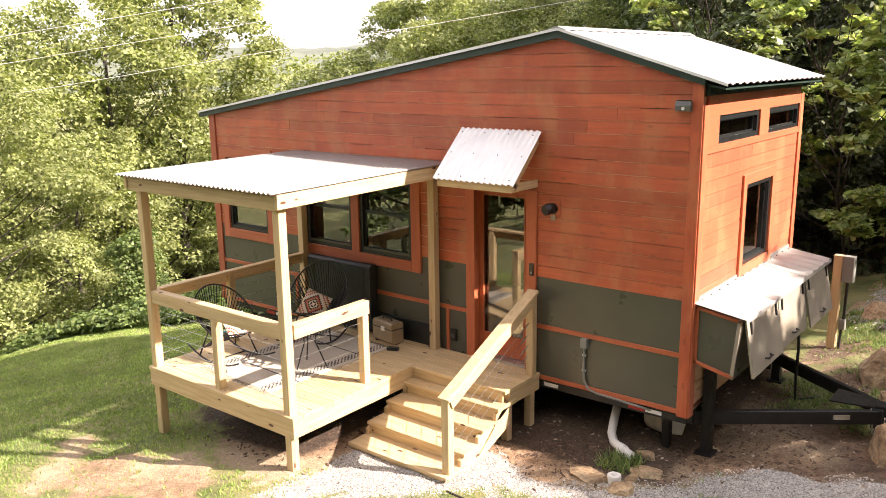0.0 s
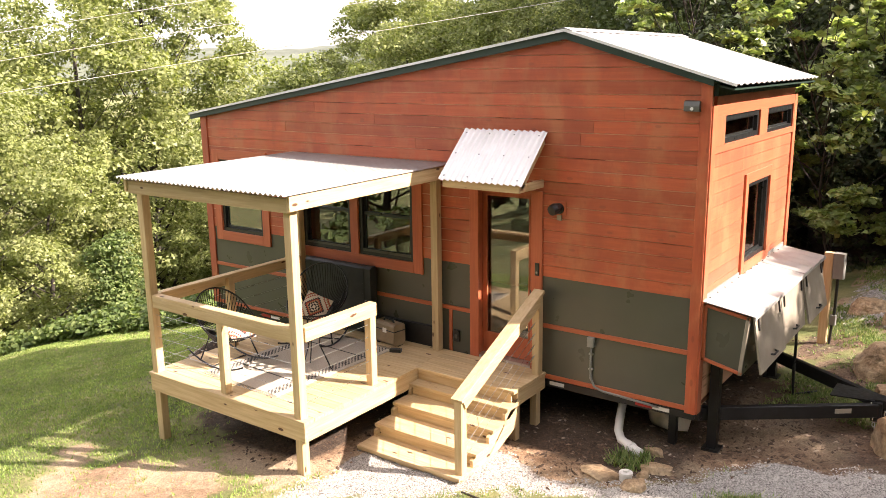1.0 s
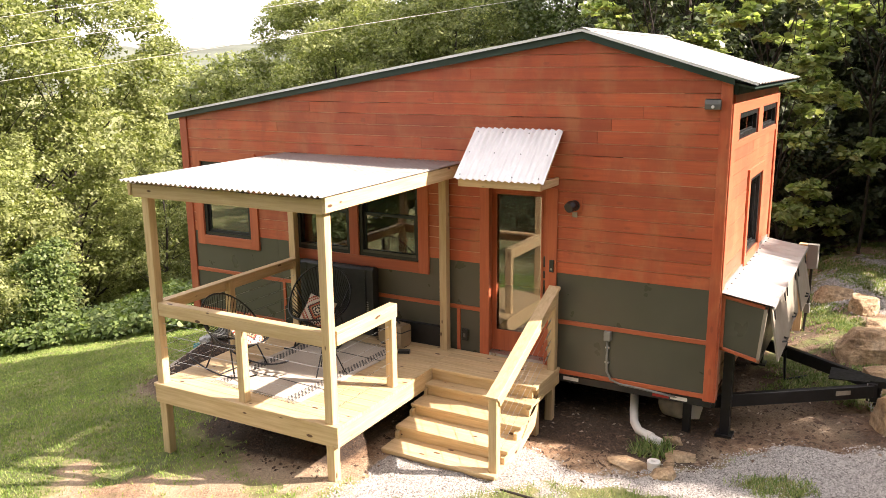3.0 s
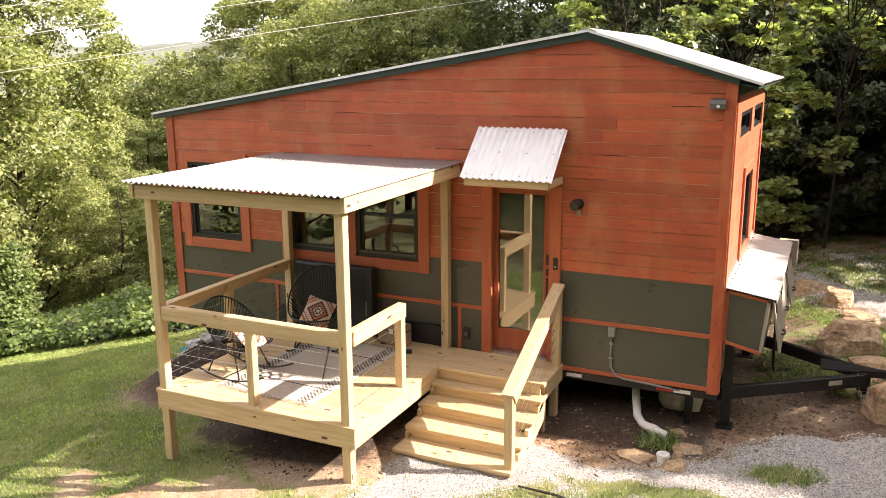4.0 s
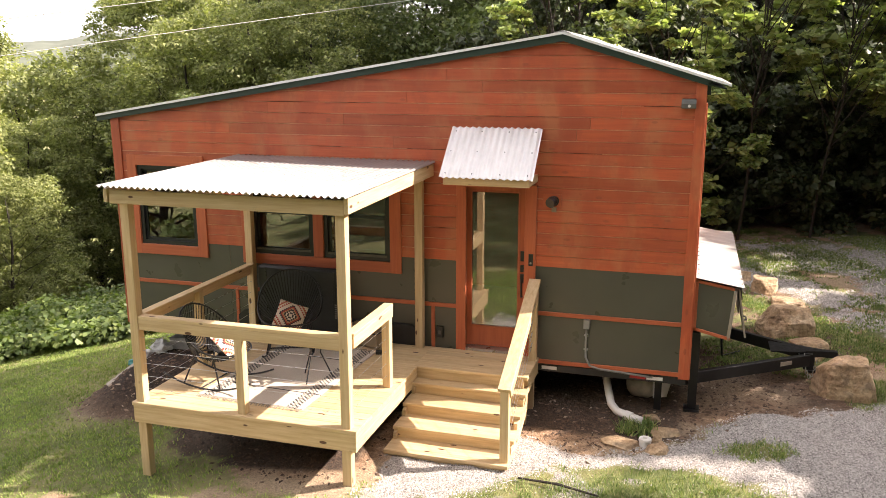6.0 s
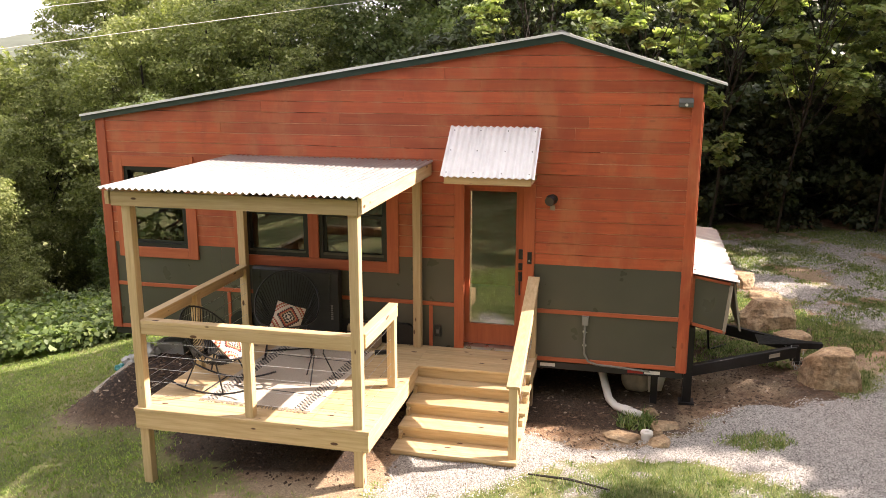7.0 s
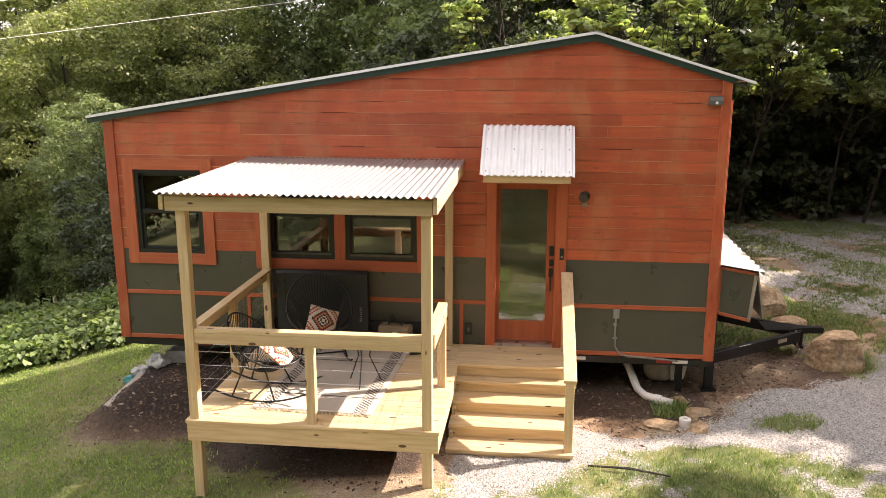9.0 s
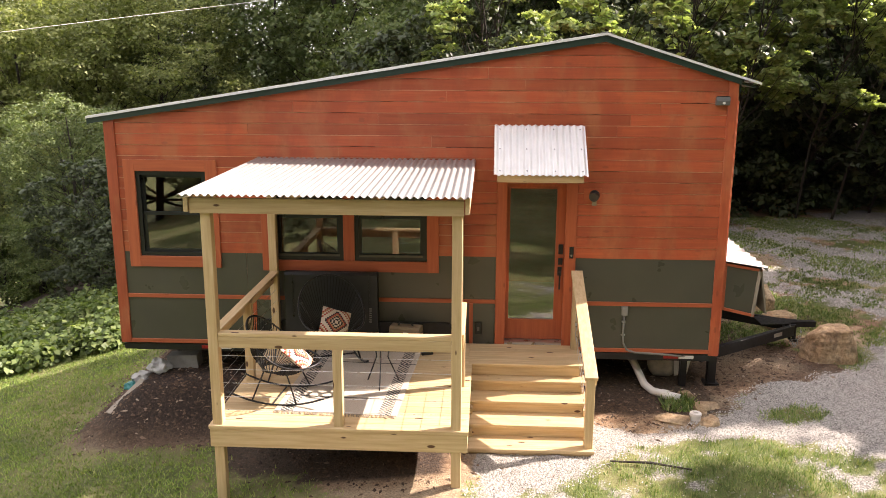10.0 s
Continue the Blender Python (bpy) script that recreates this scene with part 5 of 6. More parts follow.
def pebbles(name, label, x, y, r, lo, hi, mat, sink=0.25, long=1.0):
    """Small angular stones, one island each, all in one mesh."""
    n = len(x)
    s = r.uniform(lo, hi, n) * r.uniform(0.7, 1.2, n)
    z = height(x, y)
    base = np.array([(1, 0, -0.3), (0, 1, -0.3), (-1, 0, -0.3), (0, -1, -0.3), (0.1, 0.1, 0.75)])
    a = r.uniform(0, 6.283, n)
    v = np.repeat(base[None], n, 0) * r.uniform(0.65, 1.25, (n, 5, 3)) * np.array([long, 1.0, 1.0])
    ca_, sa_ = np.cos(a)[:, None], np.sin(a)[:, None]
    vx, vy = v[..., 0] * ca_ - v[..., 1] * sa_, v[..., 0] * sa_ + v[..., 1] * ca_
    P = np.stack([x[:, None] + vx * s[:, None], y[:, None] + vy * s[:, None], z[:, None] + (v[..., 2] + sink) * s[:, None]], -1)
    tri = np.array([(0, 1, 4), (1, 2, 4), (2, 3, 4), (3, 0, 4)])
    F = (np.arange(n)[:, None, None] * 5 + tri[None]).reshape(-1, 3)
    mp = bpy.data.meshes.new(name)
    mp.vertices.add(n * 5)
    mp.vertices.foreach_set("co", P.astype(np.float32).ravel())
    mp.loops.add(F.size)
    mp.loops.foreach_set("vertex_index", F.ravel().astype(np.int32))
    mp.polygons.add(len(F))
    mp.polygons.foreach_set("loop_start", np.arange(0, F.size, 3, dtype=np.int32))
    mp.update(calc_edges=True)
    mp.materials.append(mat)
    return tagged(new(name, mp), label, name.split("_")[-1], kind="stuff")


x, y, r = scatter(210000, (-4.0, 4.5, -3.6, 3.2), lambda x, y, u: u < np.clip(covers(x, y)[1] * 1.5 - 0.2, 0, 1) * np.where(x < 2, 1, 0.7) * np.where(soft_mask(x, y, GRAVEL) < 0.3, 0.12, 1), 11)
pebbles("gravel", "pale grey crushed-stone gravel of the path", x, y, r, 0.006, 0.0135, pebble)
x, y, r = scatter(60000, (0.0, 7.5, 2.2, 10.0), lambda x, y, u: u < np.clip(covers(x, y)[1] * 1.6 - 0.45, 0, 0.9), 12)
pebbles("gravel", "pale gravel grown through with grass", x, y, r, 0.011, 0.024, pebble)
mulch_m = Mat("mulch_chips", 0.95)
mulch_m.color(mulch_m.ramp(mulch_m.island(), [(0.0, (0.05, 0.032, 0.021)), (0.65, (0.13, 0.082, 0.052)), (0.9, (0.22, 0.15, 0.10)), (1.0, (0.44, 0.36, 0.27))]))
x, y, r = scatter(45000, (-9.2, 2.2, -2.6, 4.5), lambda x, y, u: u < covers(x, y)[0] * 0.55 * (1 - covers(x, y)[1]) * np.where(y < -1.2, 0.25, 1), 13)
pebbles("mulch", "brown bark chips and earth crumbs on the bare bank", x, y, r, 0.005, 0.019, mulch_m.m, 0.2, 2.6)


clod_m = Mat("earth_clods", 0.95)
clod_m.color(clod_m.ramp(clod_m.island(), [(0.0, (0.035, 0.023, 0.016)), (0.7, (0.085, 0.054, 0.035)), (1.0, (0.16, 0.105, 0.07))]))
x, y, r = scatter(16000, (-9.2, -3.4, -2.4, 4.0), lambda x, y, u: u < np.clip(covers(x, y)[0] * 1.4 - 0.85, 0, 0.55), 14)
pebbles("clods", "rough clods of earth on the bank", x, y, r, 0.009, 0.034, clod_m.m, 0.0)


def blades(name, label, x, y, r, h0, h1, per=3, width=0.009, mat=None, spread=0.018):
    """Grass: bent three-cornered blades in small tufts."""
    n = len(x) * per
    bx = np.repeat(x, per) + r.normal(0, spread, n)
    by = np.repeat(y, per) + r.normal(0, spread, n)
    bz = height(bx, by) - 0.005
    h, a, lean = r.uniform(h0, h1, n), r.uniform(0, 6.283, n), r.uniform(0.1, 1.3, n)
    dx, dy = np.cos(a), np.sin(a)
    w = width * r.uniform(0.6, 1.4, n)
    A = np.stack([bx - dy * w, by + dx * w, bz], -1)
    B = np.stack([bx + dy * w, by - dx * w, bz], -1)
    C = np.stack([bx + dx * h * lean, by + dy * h * lean, bz + h], -1)
    mg = quads(name, np.stack([A, B, C], 1), mat, tri=True)
    return tagged(new(name, mg), label, "grass", kind="stuff")


def lawn_keep(x, y, u):
    d, gr, _ = covers(x, y)
    return u < np.clip(1 - 1.5 * np.maximum(d, gr), 0, 1)


x, y, r = scatter(125000, (-17.5, -2.6, -6.2, 3.6), lawn_keep, 21)
blades("lawn_grass", "short green lawn grass with a few bare spots", x, y, r, 0.016, 0.048, 3, 0.0065, grass_mat)
x, y, r = scatter(26000, (-3.0, 4.5, -3.6, 2.4), lambda x, y, u: lawn_keep(x, y, u + 0.25) | (u < 0.9 * grass_tufts(x, y) ** 1.5), 22)
blades("grass_tufts", "tufts of grass growing through the gravel", x, y, r, 0.02, 0.075, 10, 0.0042, tuft_mat, 0.035)
x, y, r = scatter(60000, (0.2, 7.5, 1.6, 10.0), lambda x, y, u: u < np.clip(0.35 + 1.5 * wobble(x, y, 1.4, 2.0) + 0.5 * wobble(x, y, 5.0, 1.0), 0.02, 0.95), 23)
blades("grass_tufts", "rough grass between the stones", x, y, r, 0.015, 0.055, 5, 0.0075, tuft_mat)
x, y, r = scatter(110, (-0.72, -0.3, -0.55, -0.2), lambda x, y, u: u < 2, 24)
blades("weed", "green weed growing by the drain pipe", x, y, r, 0.04, 0.13, 3, 0.011, tuft_mat)


# ---------------------------------------------------------------- trees
def leaf_quads(centres, radii, n, size, seed, droop=0.25, shell=0.55, shape=(0.62, 1.0), flat=0.82, face=(0.7, 0.7)):
    """Folded leaves, strewn in the outer parts of round clumps."""
    r = np.random.default_rng(seed)
    centres, radii = np.asarray(centres, float), np.asarray(radii, float)
    w = radii ** 2
    pick = r.choice(len(centres), n, p=w / w.sum())
    d = r.normal(size=(n, 3))
    d[:, 2] = np.where(r.uniform(0, 1, n) < 0.7, np.abs(d[:, 2]), d[:, 2])
    d /= np.linalg.norm(d, axis=1, keepdims=True)
    rad = radii[pick] * (shell + (1 - shell) * r.uniform(0, 1, n) ** 0.5) * (1 + 0.16 * r.normal(size=n))
    P = centres[pick] + d * rad[:, None] * np.array([1.1, 1.1, flat])
    nrm = d * face[0] + r.normal(size=(n, 3)) * 0.45 + np.array([0, 0, face[1]])
    nrm /= np.linalg.norm(nrm, axis=1, keepdims=True)
    t = np.cross(nrm, r.normal(size=(n, 3)))
    t /= np.linalg.norm(t, axis=1, keepdims=True)
    b = np.cross(nrm, t)
    s = size * r.uniform(0.6, 1.35, n)[:, None]
    a0 = P - t * s * shape[1] * 0.5
    a2 = P + t * s * shape[1] * 0.5 - nrm * s * droop
    a1, a3 = P + b * s * shape[0] * 0.5 + nrm * s * 0.08, P - b * s * shape[0] * 0.5 + nrm * s * 0.08
    return np.stack([a0, a1, a2, a3], 1)


LOBED = [(-0.5, 0.0), (-0.22, 0.44), (0.12, 0.24), (0.55, 0.0), (0.12, -0.24), (-0.22, -0.44)]


def lobed_leaves(name, centres, radii, n, size, seed, mat, shell=0.35):
    """Broad lobed leaves, each a six-cornered blade bent along its middle."""
    q = leaf_quads(centres, radii, n, size, seed, 0.18, shell, (1.0, 1.0), 0.4, (0.3, 0.9))
    c = (q[:, 0] + q[:, 2]) / 2
    t, b = q[:, 2] - q[:, 0], q[:, 1] - q[:, 3]
    nr = np.cross(t, b)
    nr /= np.linalg.norm(nr, axis=1, keepdims=True) + 1e-9
    s = np.linalg.norm(t, axis=1, keepdims=True)
    P = np.stack([c + t * u + b * v - nr * s * (0.35 * abs(v) + 0.15 * u * u) for u, v in LOBED], 1)
    k = len(LOBED)
    m = bpy.data.meshes.new(name)
    m.vertices.add(n * k)
    m.vertices.foreach_set("co", P.astype(np.float32).ravel())
    m.loops.add(n * k)
    m.loops.foreach_set("vertex_index", np.arange(n * k, dtype=np.int32))
    m.polygons.add(n)
    m.polygons.foreach_set("loop_start", np.arange(0, n * k, k, dtype=np.int32))
    m.update(calc_edges=True)
    m.materials.append(mat)
    return m


def leaf_tris(centres, radii, n, size, seed, shell=0.6):
    """Small pointed leaves for trees farther off."""
    q = leaf_quads(centres, radii, n, size, seed, 0.2, shell, (0.8, 1.0), 0.6)
    return np.stack([q[:, 1] * 0.85 + q[:, 0] * 0.15, q[:, 3] * 0.85 + q[:, 0] * 0.15, q[:, 2]], 1)


def tree_frame(h, spread, seed, lobes=26, low=0.25, lean=0.0, sprays=9, stout=0.015):
    """Trunk with limbs; each limb ends in a spray of small leaf clumps."""
    rr = random.Random(seed)
    g = Geo()
    top = Vector((rr.uniform(-0.4, 0.4), rr.uniform(-0.4, 0.4) - lean, h * 0.9))
    pts = [Vector((0, 0, -0.4))]
    for k in range(1, 7):
        f = k / 6
        pts.append(Vector((top.x * f + rr.uniform(-0.12, 0.12), top.y * f + rr.uniform(-0.12, 0.12), h * 0.9 * f)))
    r0 = h * stout
    g.tube(pts, [r0 * (1 - 0.82 * k / 6) for k in range(7)], 8)
    cs, rs = [], []
    for k in range(lobes):
        f = low + (1 - low) * (k + rr.random()) / lobes
        a = k * 2.4 + rr.uniform(-0.6, 0.6)
        prof = math.sin(math.pi * min(1.0, 0.16 + 0.80 * (f - low) / (1 - low))) ** 0.45
        rad = spread * prof * rr.choice((rr.uniform(0.35, 0.7), rr.uniform(0.7, 1.0), rr.uniform(0.8, 1.08)))
        c = Vector((top.x * f + rad * math.cos(a), top.y * f + rad * math.sin(a), h * f * 0.97))
        start = Vector((top.x, top.y, h * 0.9)) * max(0.08, f - 0.16)
        midp = start.lerp(c, 0.55) + Vector((0, 0, -0.05 * h * 0.3))
        lr = r0 * 0.38 * (1.1 - f)
        g.tube([start, midp, c], [max(0.012, lr), max(0.01, lr * 0.7), 0.006], 5)
        lob = spread * rr.uniform(0.24, 0.40)
        out = Vector((math.cos(a), math.sin(a), 0.35))
        for _ in range(sprays):
            d = Vector((rr.gauss(0, 1), rr.gauss(0, 1), rr.gauss(0, 0.8))).normalized()
            if d.dot(out) < -0.35:
                d = -d
            cs.append(c + Vector((d.x, d.y, d.z * 0.75)) * lob * rr.uniform(0.55, 1.05))
            rs.append(lob * rr.uniform(0.26, 0.54))
    return g, cs, rs


def make_tree(name, label, h, spread, seed, leaves, size, mat, lobes=26, low=0.2, group="trees behind the house", sprays=12):
    g, cs, rs = tree_frame(h, spread, seed, lobes, low, 0.0, sprays)
    t = thing(name, label, "tree", group=group)
    part("trunk", g, bark, t)
    ob = new("crown", quads("crown", leaf_tris(cs, rs, leaves, size, seed), mat, tri=True))
    ob.parent = t
    return t


def stand(ob, x, y, yaw, s=1.0, dz=0.0):
    ob.matrix_basis = pose(x, y, ground_z(x, y) + dz, 0, 0, yaw) @ Matrix.Diagonal((s, s, s, 1))
    return ob


def again(ob, x, y, yaw, s, dz=0.0):
    c = copy_thing(ob, pose(x, y, ground_z(x, y) + dz, 0, 0, yaw))
    c.scale = (s, s, s)
    return c


SUNNY = "tall broadleaf tree in full sun at the lawn's edge"
WOODS = "dense green broadleaf tree of the wood behind the house"
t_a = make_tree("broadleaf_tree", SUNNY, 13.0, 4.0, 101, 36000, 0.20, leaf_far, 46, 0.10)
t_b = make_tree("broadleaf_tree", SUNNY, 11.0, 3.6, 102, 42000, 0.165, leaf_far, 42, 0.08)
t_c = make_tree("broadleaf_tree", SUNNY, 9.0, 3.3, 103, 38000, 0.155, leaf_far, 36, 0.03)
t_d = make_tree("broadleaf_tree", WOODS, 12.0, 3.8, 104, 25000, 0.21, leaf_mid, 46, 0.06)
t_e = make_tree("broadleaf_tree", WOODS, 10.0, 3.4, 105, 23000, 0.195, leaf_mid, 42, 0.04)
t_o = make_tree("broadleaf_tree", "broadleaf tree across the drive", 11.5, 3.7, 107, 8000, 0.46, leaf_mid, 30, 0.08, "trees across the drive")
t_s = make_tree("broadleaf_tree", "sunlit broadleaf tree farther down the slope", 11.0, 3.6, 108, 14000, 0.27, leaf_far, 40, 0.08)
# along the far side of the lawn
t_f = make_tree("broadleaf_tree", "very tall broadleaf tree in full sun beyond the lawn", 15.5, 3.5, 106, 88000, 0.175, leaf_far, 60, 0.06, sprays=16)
stand(t_f, -27.6, 12.8, 30, 1.1)
stand(t_s, -24, -6.5, 10, 0.8)
for x, y, s in ((-27.4, 28.6, 1.05), (-23.0, 31.5, 1.05)):
    again(t_f, x, y, 100 * s + x * 7, s)
stand(t_a, -27.0, 6.0, 10, 0.95)
stand(t_b, -21.0, 2.0, 40, 0.78)
stand(t_c, -23.0, 5.6, 80, 0.8)
r3 = random.Random(17)
for x, y, s, src in ((-20.5, -3.5, 0.74, t_b), (-30, -2.0, 0.75, t_s), (-31, 4.0, 0.8, t_s), (-31, 20.0, 0.9, t_b), (-31.5, 14.0, 0.85, t_b),
                     (-34, 11.0, 1.0, t_s), (-25.5, 8.8, 1.0, t_a), (-25.0, 14.2, 0.7, t_c), (-36, 19.0, 0.9, t_s), (-33.5, 23.0, 0.85, t_a), (-34, -9.0, 0.7, t_s), (-36, 22.5, 0.95, t_s), (-35, 27, 1.3, t_s), (-29.5, 21.5, 0.8, t_a), (-32.5, 27.5, 1.28, t_s), (-36, 31, 1.35, t_s), (-29.5, 26, 0.95, t_a),
                     (-21.5, 12.0, 0.6, t_c), (-21.6, 23.0, 0.88, t_a), (-19.2, 24.8, 0.9, t_a), (-16.8, 25.5, 1.0, t_b)):
    again(src, x, y, r3.uniform(0, 360), s)
# the wood on the slope behind the house
stand(t_d, -17.0, 31.0, 0, 1.1)
stand(t_e, -13.5, 31.5, 50, 1.25)
for x, y, s, src in ((-24.5, 25.5, 0.62, t_e), (-17.2, 17.5, 0.6, t_e), (-15.0, 14.0, 0.46, t_d), (-20.5, 31, 1.1, t_e), (-10, 30, 1.25, t_d), (-6.5, 28, 1.35, t_e), (-12, 37, 1.5, t_d), (-16.5, 38, 1.5, t_e), (-7, 36, 1.5, t_d),
                     (-22, 36, 1.3, t_d), (-4.5, 20, 0.95, t_e), (-3, 27, 1.05, t_d), (-2.2, 22.5, 1.05, t_d), (-3.4, 17.5, 0.95, t_e), (-2.6, 14.5, 0.92, t_e), (1.5, 16, 1.0, t_d), (5.5, 18, 1.2, t_o), (9.5, 20, 1.2, t_o), (2, 22, 1.05, t_o), (8, 24, 1.1, t_o),
                     (13, 20, 1.1, t_o), (-25, 36, 1.3, t_s), (-28.5, 33.0, 1.1, t_f)):
    again(src, x, y, r3.uniform(0, 360), s)
# behind the viewer, seen in the panes
stand(t_o, -10, -30, 0, 1.5)
for x, y, s, src in ((-7.0, -20.5, 1.2, t_e), (-2.5, -21, 1.2, t_d), (2.5, -22, 1.25, t_e), (6, -25, 1.3, t_o), (-13, -24, 1.1, t_d), (-18, -27, 1.3, t_e), (-4, -29, 1.7, t_o), (-24, -24, 1.4, t_o), (-16, -34, 1.7, t_o), (3, -33, 1.7, t_o)):
    again(src, x, y, r3.uniform(0, 360), s)

# the near edge of the wood, with broad leaves hanging low; their dark green holds its shade
NEAR = "tree at the wood's edge, its deep shade put into dark leaves"
near = []
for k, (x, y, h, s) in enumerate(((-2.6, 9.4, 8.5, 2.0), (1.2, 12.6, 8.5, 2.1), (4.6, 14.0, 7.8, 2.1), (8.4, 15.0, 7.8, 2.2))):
    t = make_tree("maple_tree", NEAR, h, s, 202 + k, 20000, 0.15, leaf_shaded, 48, 0.16 if x < 1 else 0.04)
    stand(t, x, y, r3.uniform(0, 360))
    near.append(t)
for x, y, s, src in ((-0.4, 12.0, 1.1, near[0]), (3.2, 15.0, 1.15, near[1]), (6.8, 16.0, 1.1, near[2]), (11.5, 15.5, 0.9, t_o)):
    again(src, x, y, r3.uniform(0, 360), s)

# low thicket that closes the wood; the wood's shade is put into its leaf colour
t_u = make_tree("understorey_shrub", "dense green undergrowth bush at the foot of the wood", 4.0, 1.5, 111, 8000, 0.16, leaf_shaded, 34, 0.0, "undergrowth of the wood", 6)
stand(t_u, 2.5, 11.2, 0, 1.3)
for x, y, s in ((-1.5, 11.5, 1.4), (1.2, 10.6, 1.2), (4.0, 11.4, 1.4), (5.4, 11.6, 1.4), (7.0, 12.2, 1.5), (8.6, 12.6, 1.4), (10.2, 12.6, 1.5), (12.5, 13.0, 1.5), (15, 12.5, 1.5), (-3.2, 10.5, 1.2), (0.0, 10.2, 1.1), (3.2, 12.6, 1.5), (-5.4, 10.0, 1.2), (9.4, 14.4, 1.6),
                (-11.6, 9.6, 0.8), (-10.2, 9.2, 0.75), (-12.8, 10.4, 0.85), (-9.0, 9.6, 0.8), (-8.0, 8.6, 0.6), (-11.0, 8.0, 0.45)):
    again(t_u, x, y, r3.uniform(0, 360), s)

for x, y, s in ((-8.1, -10.6, 0.3), (-7.2, -10.9, 0.28)):
    again(t_u, x, y, r3.uniform(0, 360), s)

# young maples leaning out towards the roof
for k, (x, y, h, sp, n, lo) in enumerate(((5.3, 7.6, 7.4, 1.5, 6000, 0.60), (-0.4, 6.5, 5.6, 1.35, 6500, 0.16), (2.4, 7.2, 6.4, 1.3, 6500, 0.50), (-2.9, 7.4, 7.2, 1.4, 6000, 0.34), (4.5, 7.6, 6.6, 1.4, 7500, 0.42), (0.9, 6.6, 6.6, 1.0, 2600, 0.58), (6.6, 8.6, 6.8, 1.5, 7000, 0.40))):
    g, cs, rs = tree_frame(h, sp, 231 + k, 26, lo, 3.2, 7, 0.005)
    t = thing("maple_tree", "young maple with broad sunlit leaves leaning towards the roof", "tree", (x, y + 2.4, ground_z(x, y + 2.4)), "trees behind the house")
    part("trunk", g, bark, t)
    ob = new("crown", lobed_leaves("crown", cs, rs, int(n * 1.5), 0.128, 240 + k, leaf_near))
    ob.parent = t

# off to the hitch side, shading the drive
for x, y, s, src in ((13.0, 2.4, 0.81, t_o), (14.0, 5.5, 0.85, t_o), (13.0, -3.5, 0.85, t_o), (14.0, -7.0, 1.0, t_o), (11.0, -9.0, 1.3, t_o), (11.5, -13.0, 1.5, t_o), (10.5, -18.0, 1.5, t_o), (6.5, -20.0, 1.3, t_o), (17, 3, 0.8, t_o), (17, 9.5, 0.9, t_o), (14.0, 9.6, 0.7, t_o), (12.5, 11.0, 0.62, t_o), (11.0, 6.6, 0.55, t_o), (11.0, 4.9, 0.76, t_o), (11.5, 1.0, 0.6, t_o), (16.0, -11.0, 1.6, t_o), (7.2, -4.8, 0.78, t_o), (9.6, -8.0, 1.1, t_o)):
    again(src, x, y, r3.uniform(0, 360), s)

# vines hanging from the branches beside the roof
for k, (x, y, z0, z1) in enumerate(((-0.12, 5.12, 5.8, 3.75), (0.02, 5.28, 5.8, 4.0), (0.42, 5.4, 5.5, 4.3), (0.62, 5.6, 5.6, 3.9))):
    v = thing("hanging_vine", "leafy vine hanging in the light beside the roof", "vine", group="hanging vines")
    pts = [(x + 0.05 * math.sin(3 * t + k), y + 0.05 * math.cos(4 * t), z0 + (z1 - z0) * t) for t in np.linspace(0, 1, 14)]
    part("stem", Geo().tube(pts, 0.006, 5), bark, v)
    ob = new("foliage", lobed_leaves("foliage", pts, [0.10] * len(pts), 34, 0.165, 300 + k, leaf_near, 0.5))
    ob.parent = v

# ---------------------------------------------------------------- kudzu over the bank beyond the lawn
r = np.random.default_rng(31)
cs, rs = [], []
for _ in range(2200):
    u, w = r.uniform(0, 1), r.uniform(0, 1)
    ex, ey = -19.5 + 10.5 * u, -0.1 + 3.3 * u          # the lawn's far edge
    off = 0.2 + 5.0 * w ** 1.3
    x, y = ex - off * 0.30, ey + off * 0.95
    if -8.0 < x:
        continue
    hump = 0.15 + 0.35 * abs(wobble(np.array(x), np.array(y), 0.9, 2.0)) + 0.04 * off
    cs.append((x, y, ground_z(x, y) + hump * r.uniform(0.3, 1.0)))
    rs.append(r.uniform(0.18, 0.32))
tagged(new("kudzu", quads("kudzu", leaf_quads(cs, rs, 46000, 0.105, 32, shape=(0.9, 1.0)), leaf_kudzu)), "broad-leaved kudzu covering the bank beyond the lawn", "vine cover", kind="stuff")
cs, rs = [], []
for _ in range(1900):
    x, y = r.uniform(-16.0, -7.8), r.uniform(3.6, 7.6)
    if x + 10.2 < -(y - 3.6) * 0.9 - 1.0 or pad_distance(np.array(x), np.array(y)) < 0.9:
        continue
    hump = 0.12 + 0.28 * abs(wobble(np.array(x), np.array(y), 1.1, 5.0))
    cs.append((x, y, ground_z(x, y) + hump * r.uniform(0.3, 1.0)))
    rs.append(r.uniform(0.15, 0.28))
tagged(new("kudzu", quads("kudzu", leaf_quads(cs, rs, 58000, 0.092, 33, shape=(0.9, 1.0)), leaf_kudzu)), "broad-leaved kudzu covering the ground behind the house", "vine cover", kind="stuff")
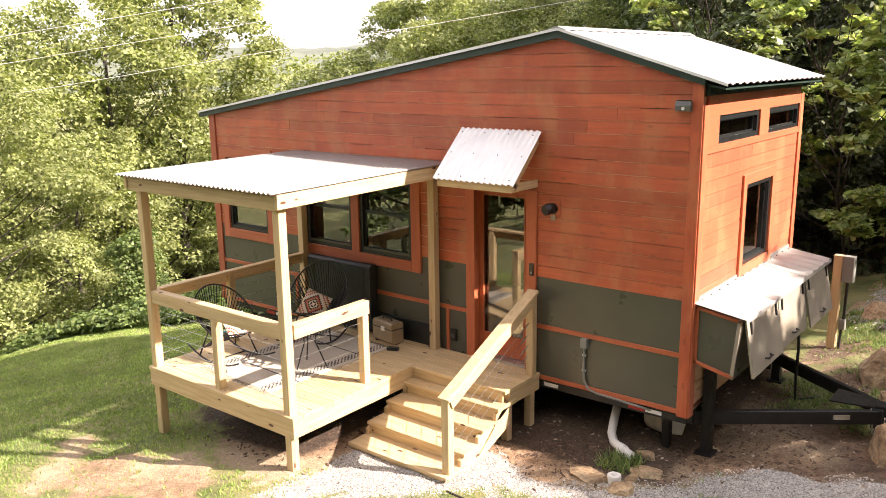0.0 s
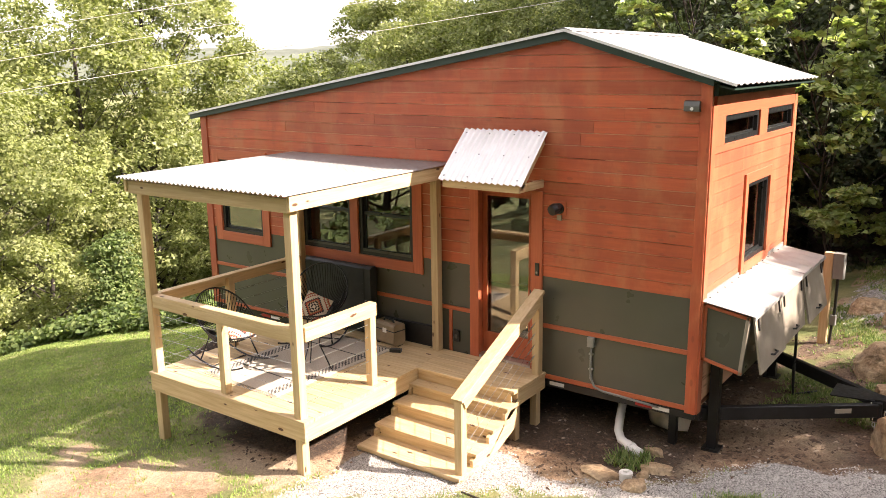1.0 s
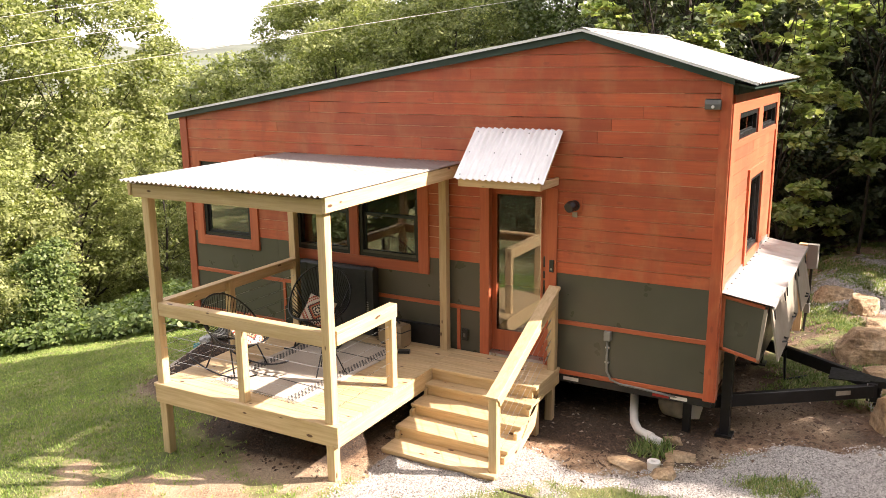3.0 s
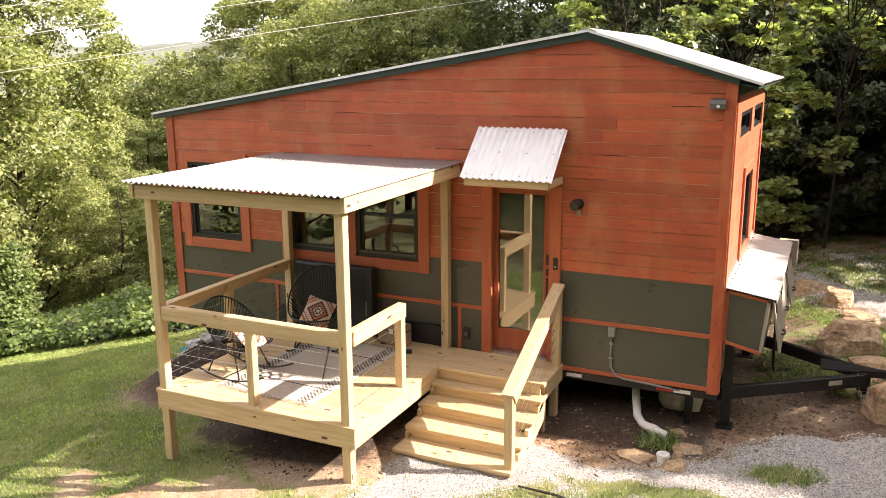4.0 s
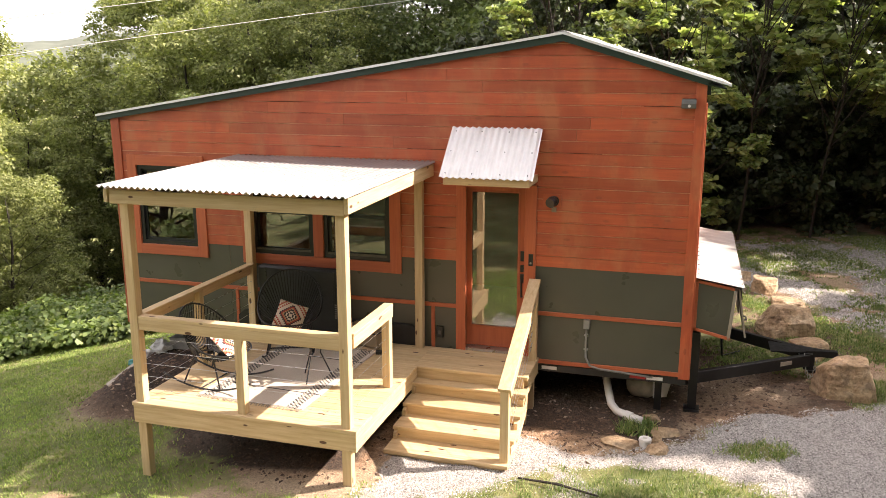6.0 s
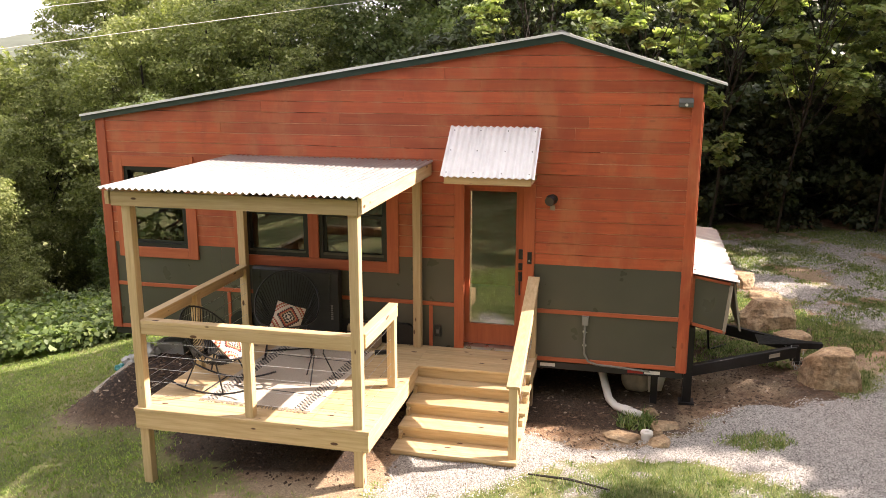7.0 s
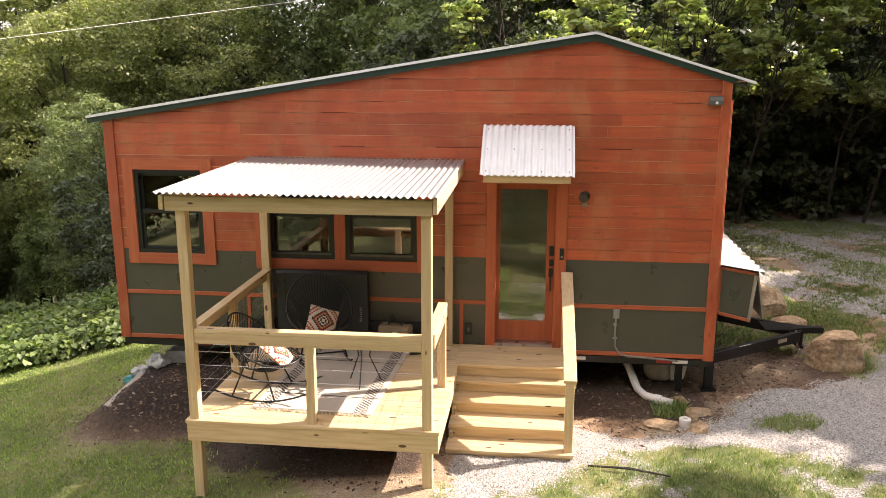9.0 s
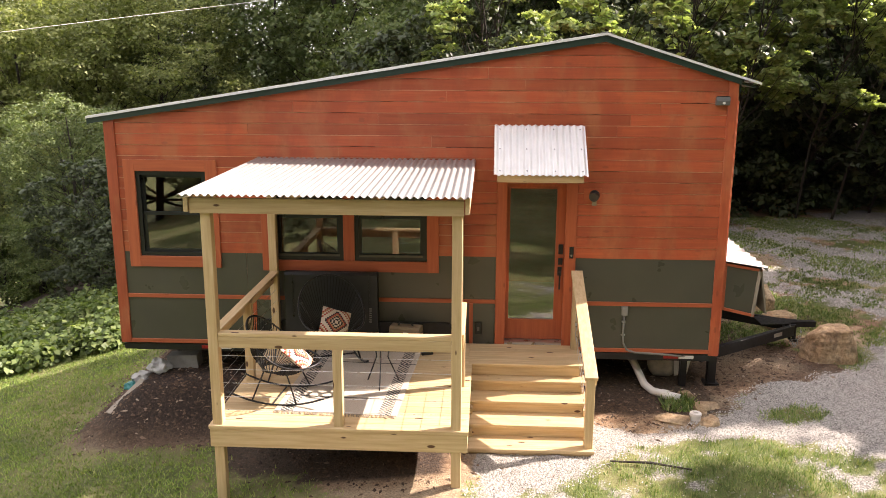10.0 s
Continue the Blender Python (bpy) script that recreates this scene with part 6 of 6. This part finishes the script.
for k, (x, y, h, w) in enumerate(((-21.0, 19.4, 3.4, 1.25), (-10.2, 9.5, 2.0, 0.8), (-12.4, 12.0, 3.2, 1.0), (-17.5, 4.5, 2.6, 1.0), (-18.5, -1.0, 2.8, 1.1))):
    s = thing("kudzu_shrub", "shrub smothered in broad kudzu leaves", "shrub", (x, y, ground_z(x, y)), group="kudzu shrubs")
    part("stem", Geo().tube([(0, 0, -0.1), (0.05, 0.02, h * 0.5), (0, 0, h * 0.85)], [0.06, 0.04, 0.015], 6), bark, s)
    rk = random.Random(40 + k)
    cs = [(rk.uniform(-1, 1) * w * (1 - 0.75 * f), rk.uniform(-1, 1) * w * (1 - 0.75 * f), h * f) for f in [j / 40 for j in range(41)]]
    ob = new("foliage", quads("foliage", leaf_quads(cs, [0.34 * w] * len(cs), 9000, 0.085, 50 + k, shape=(0.9, 1.0)), leaf_kudzu))
    ob.parent = s

# ---------------------------------------------------------------- wires and far hills
for k, dz in enumerate((0.0, 0.78, 1.45)):
    c, d = Vector((-24.0, -2.0, 2.40 + dz)), Vector((13.0, 12.0, 2.66))
    pts = [c + d * t for t in np.linspace(-3.0, 2.6, 40)]
    w = thing("power_line", "pale overhead wire crossing in front of the trees", "cable", group="overhead wires")
    part("wire", Geo().tube(pts, 0.0085, 5), wire_dark, w)


def hill(name, label, r0, top, az0, az1, seed, col):
    """A wooded ridge far off."""
    rr = np.random.default_rng(seed)
    az = np.linspace(az0, az1, 160)
    ph = rr.uniform(0, 6.28, 6)
    prof = sum(np.sin(az * f * 6 + p) / f for f, p in zip((1, 2, 3, 5, 9, 17), ph))
    prof = top * (0.62 + 0.20 * prof)
    g = Geo()
    vs, fs = [], []
    levels = [(0.0, -30.0), (0.25, 0.35), (0.5, 0.65), (0.75, 0.86), (1.0, 1.0)]
    for k, (dr, f) in enumerate(levels):
        for a, p in zip(az, prof):
            rad = r0 * (1 + 0.25 * dr)
            z = f if k == 0 else p * f + top * 0.015 * math.sin(a * 190 + k * 2)
            vs.append((rad * math.cos(a), rad * math.sin(a), z))
    m = len(az)
    for k in range(len(levels) - 1):
        fs += [(k * m + i, k * m + i + 1, (k + 1) * m + i + 1, (k + 1) * m + i) for i in range(m - 1)]
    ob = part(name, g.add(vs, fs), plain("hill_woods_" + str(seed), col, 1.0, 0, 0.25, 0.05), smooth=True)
    return tagged(ob, label, "hill", kind="structure")


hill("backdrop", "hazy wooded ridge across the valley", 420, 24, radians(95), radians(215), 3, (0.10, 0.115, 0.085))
# the haze of distance is mixed into this ridge's paler, greyer colour
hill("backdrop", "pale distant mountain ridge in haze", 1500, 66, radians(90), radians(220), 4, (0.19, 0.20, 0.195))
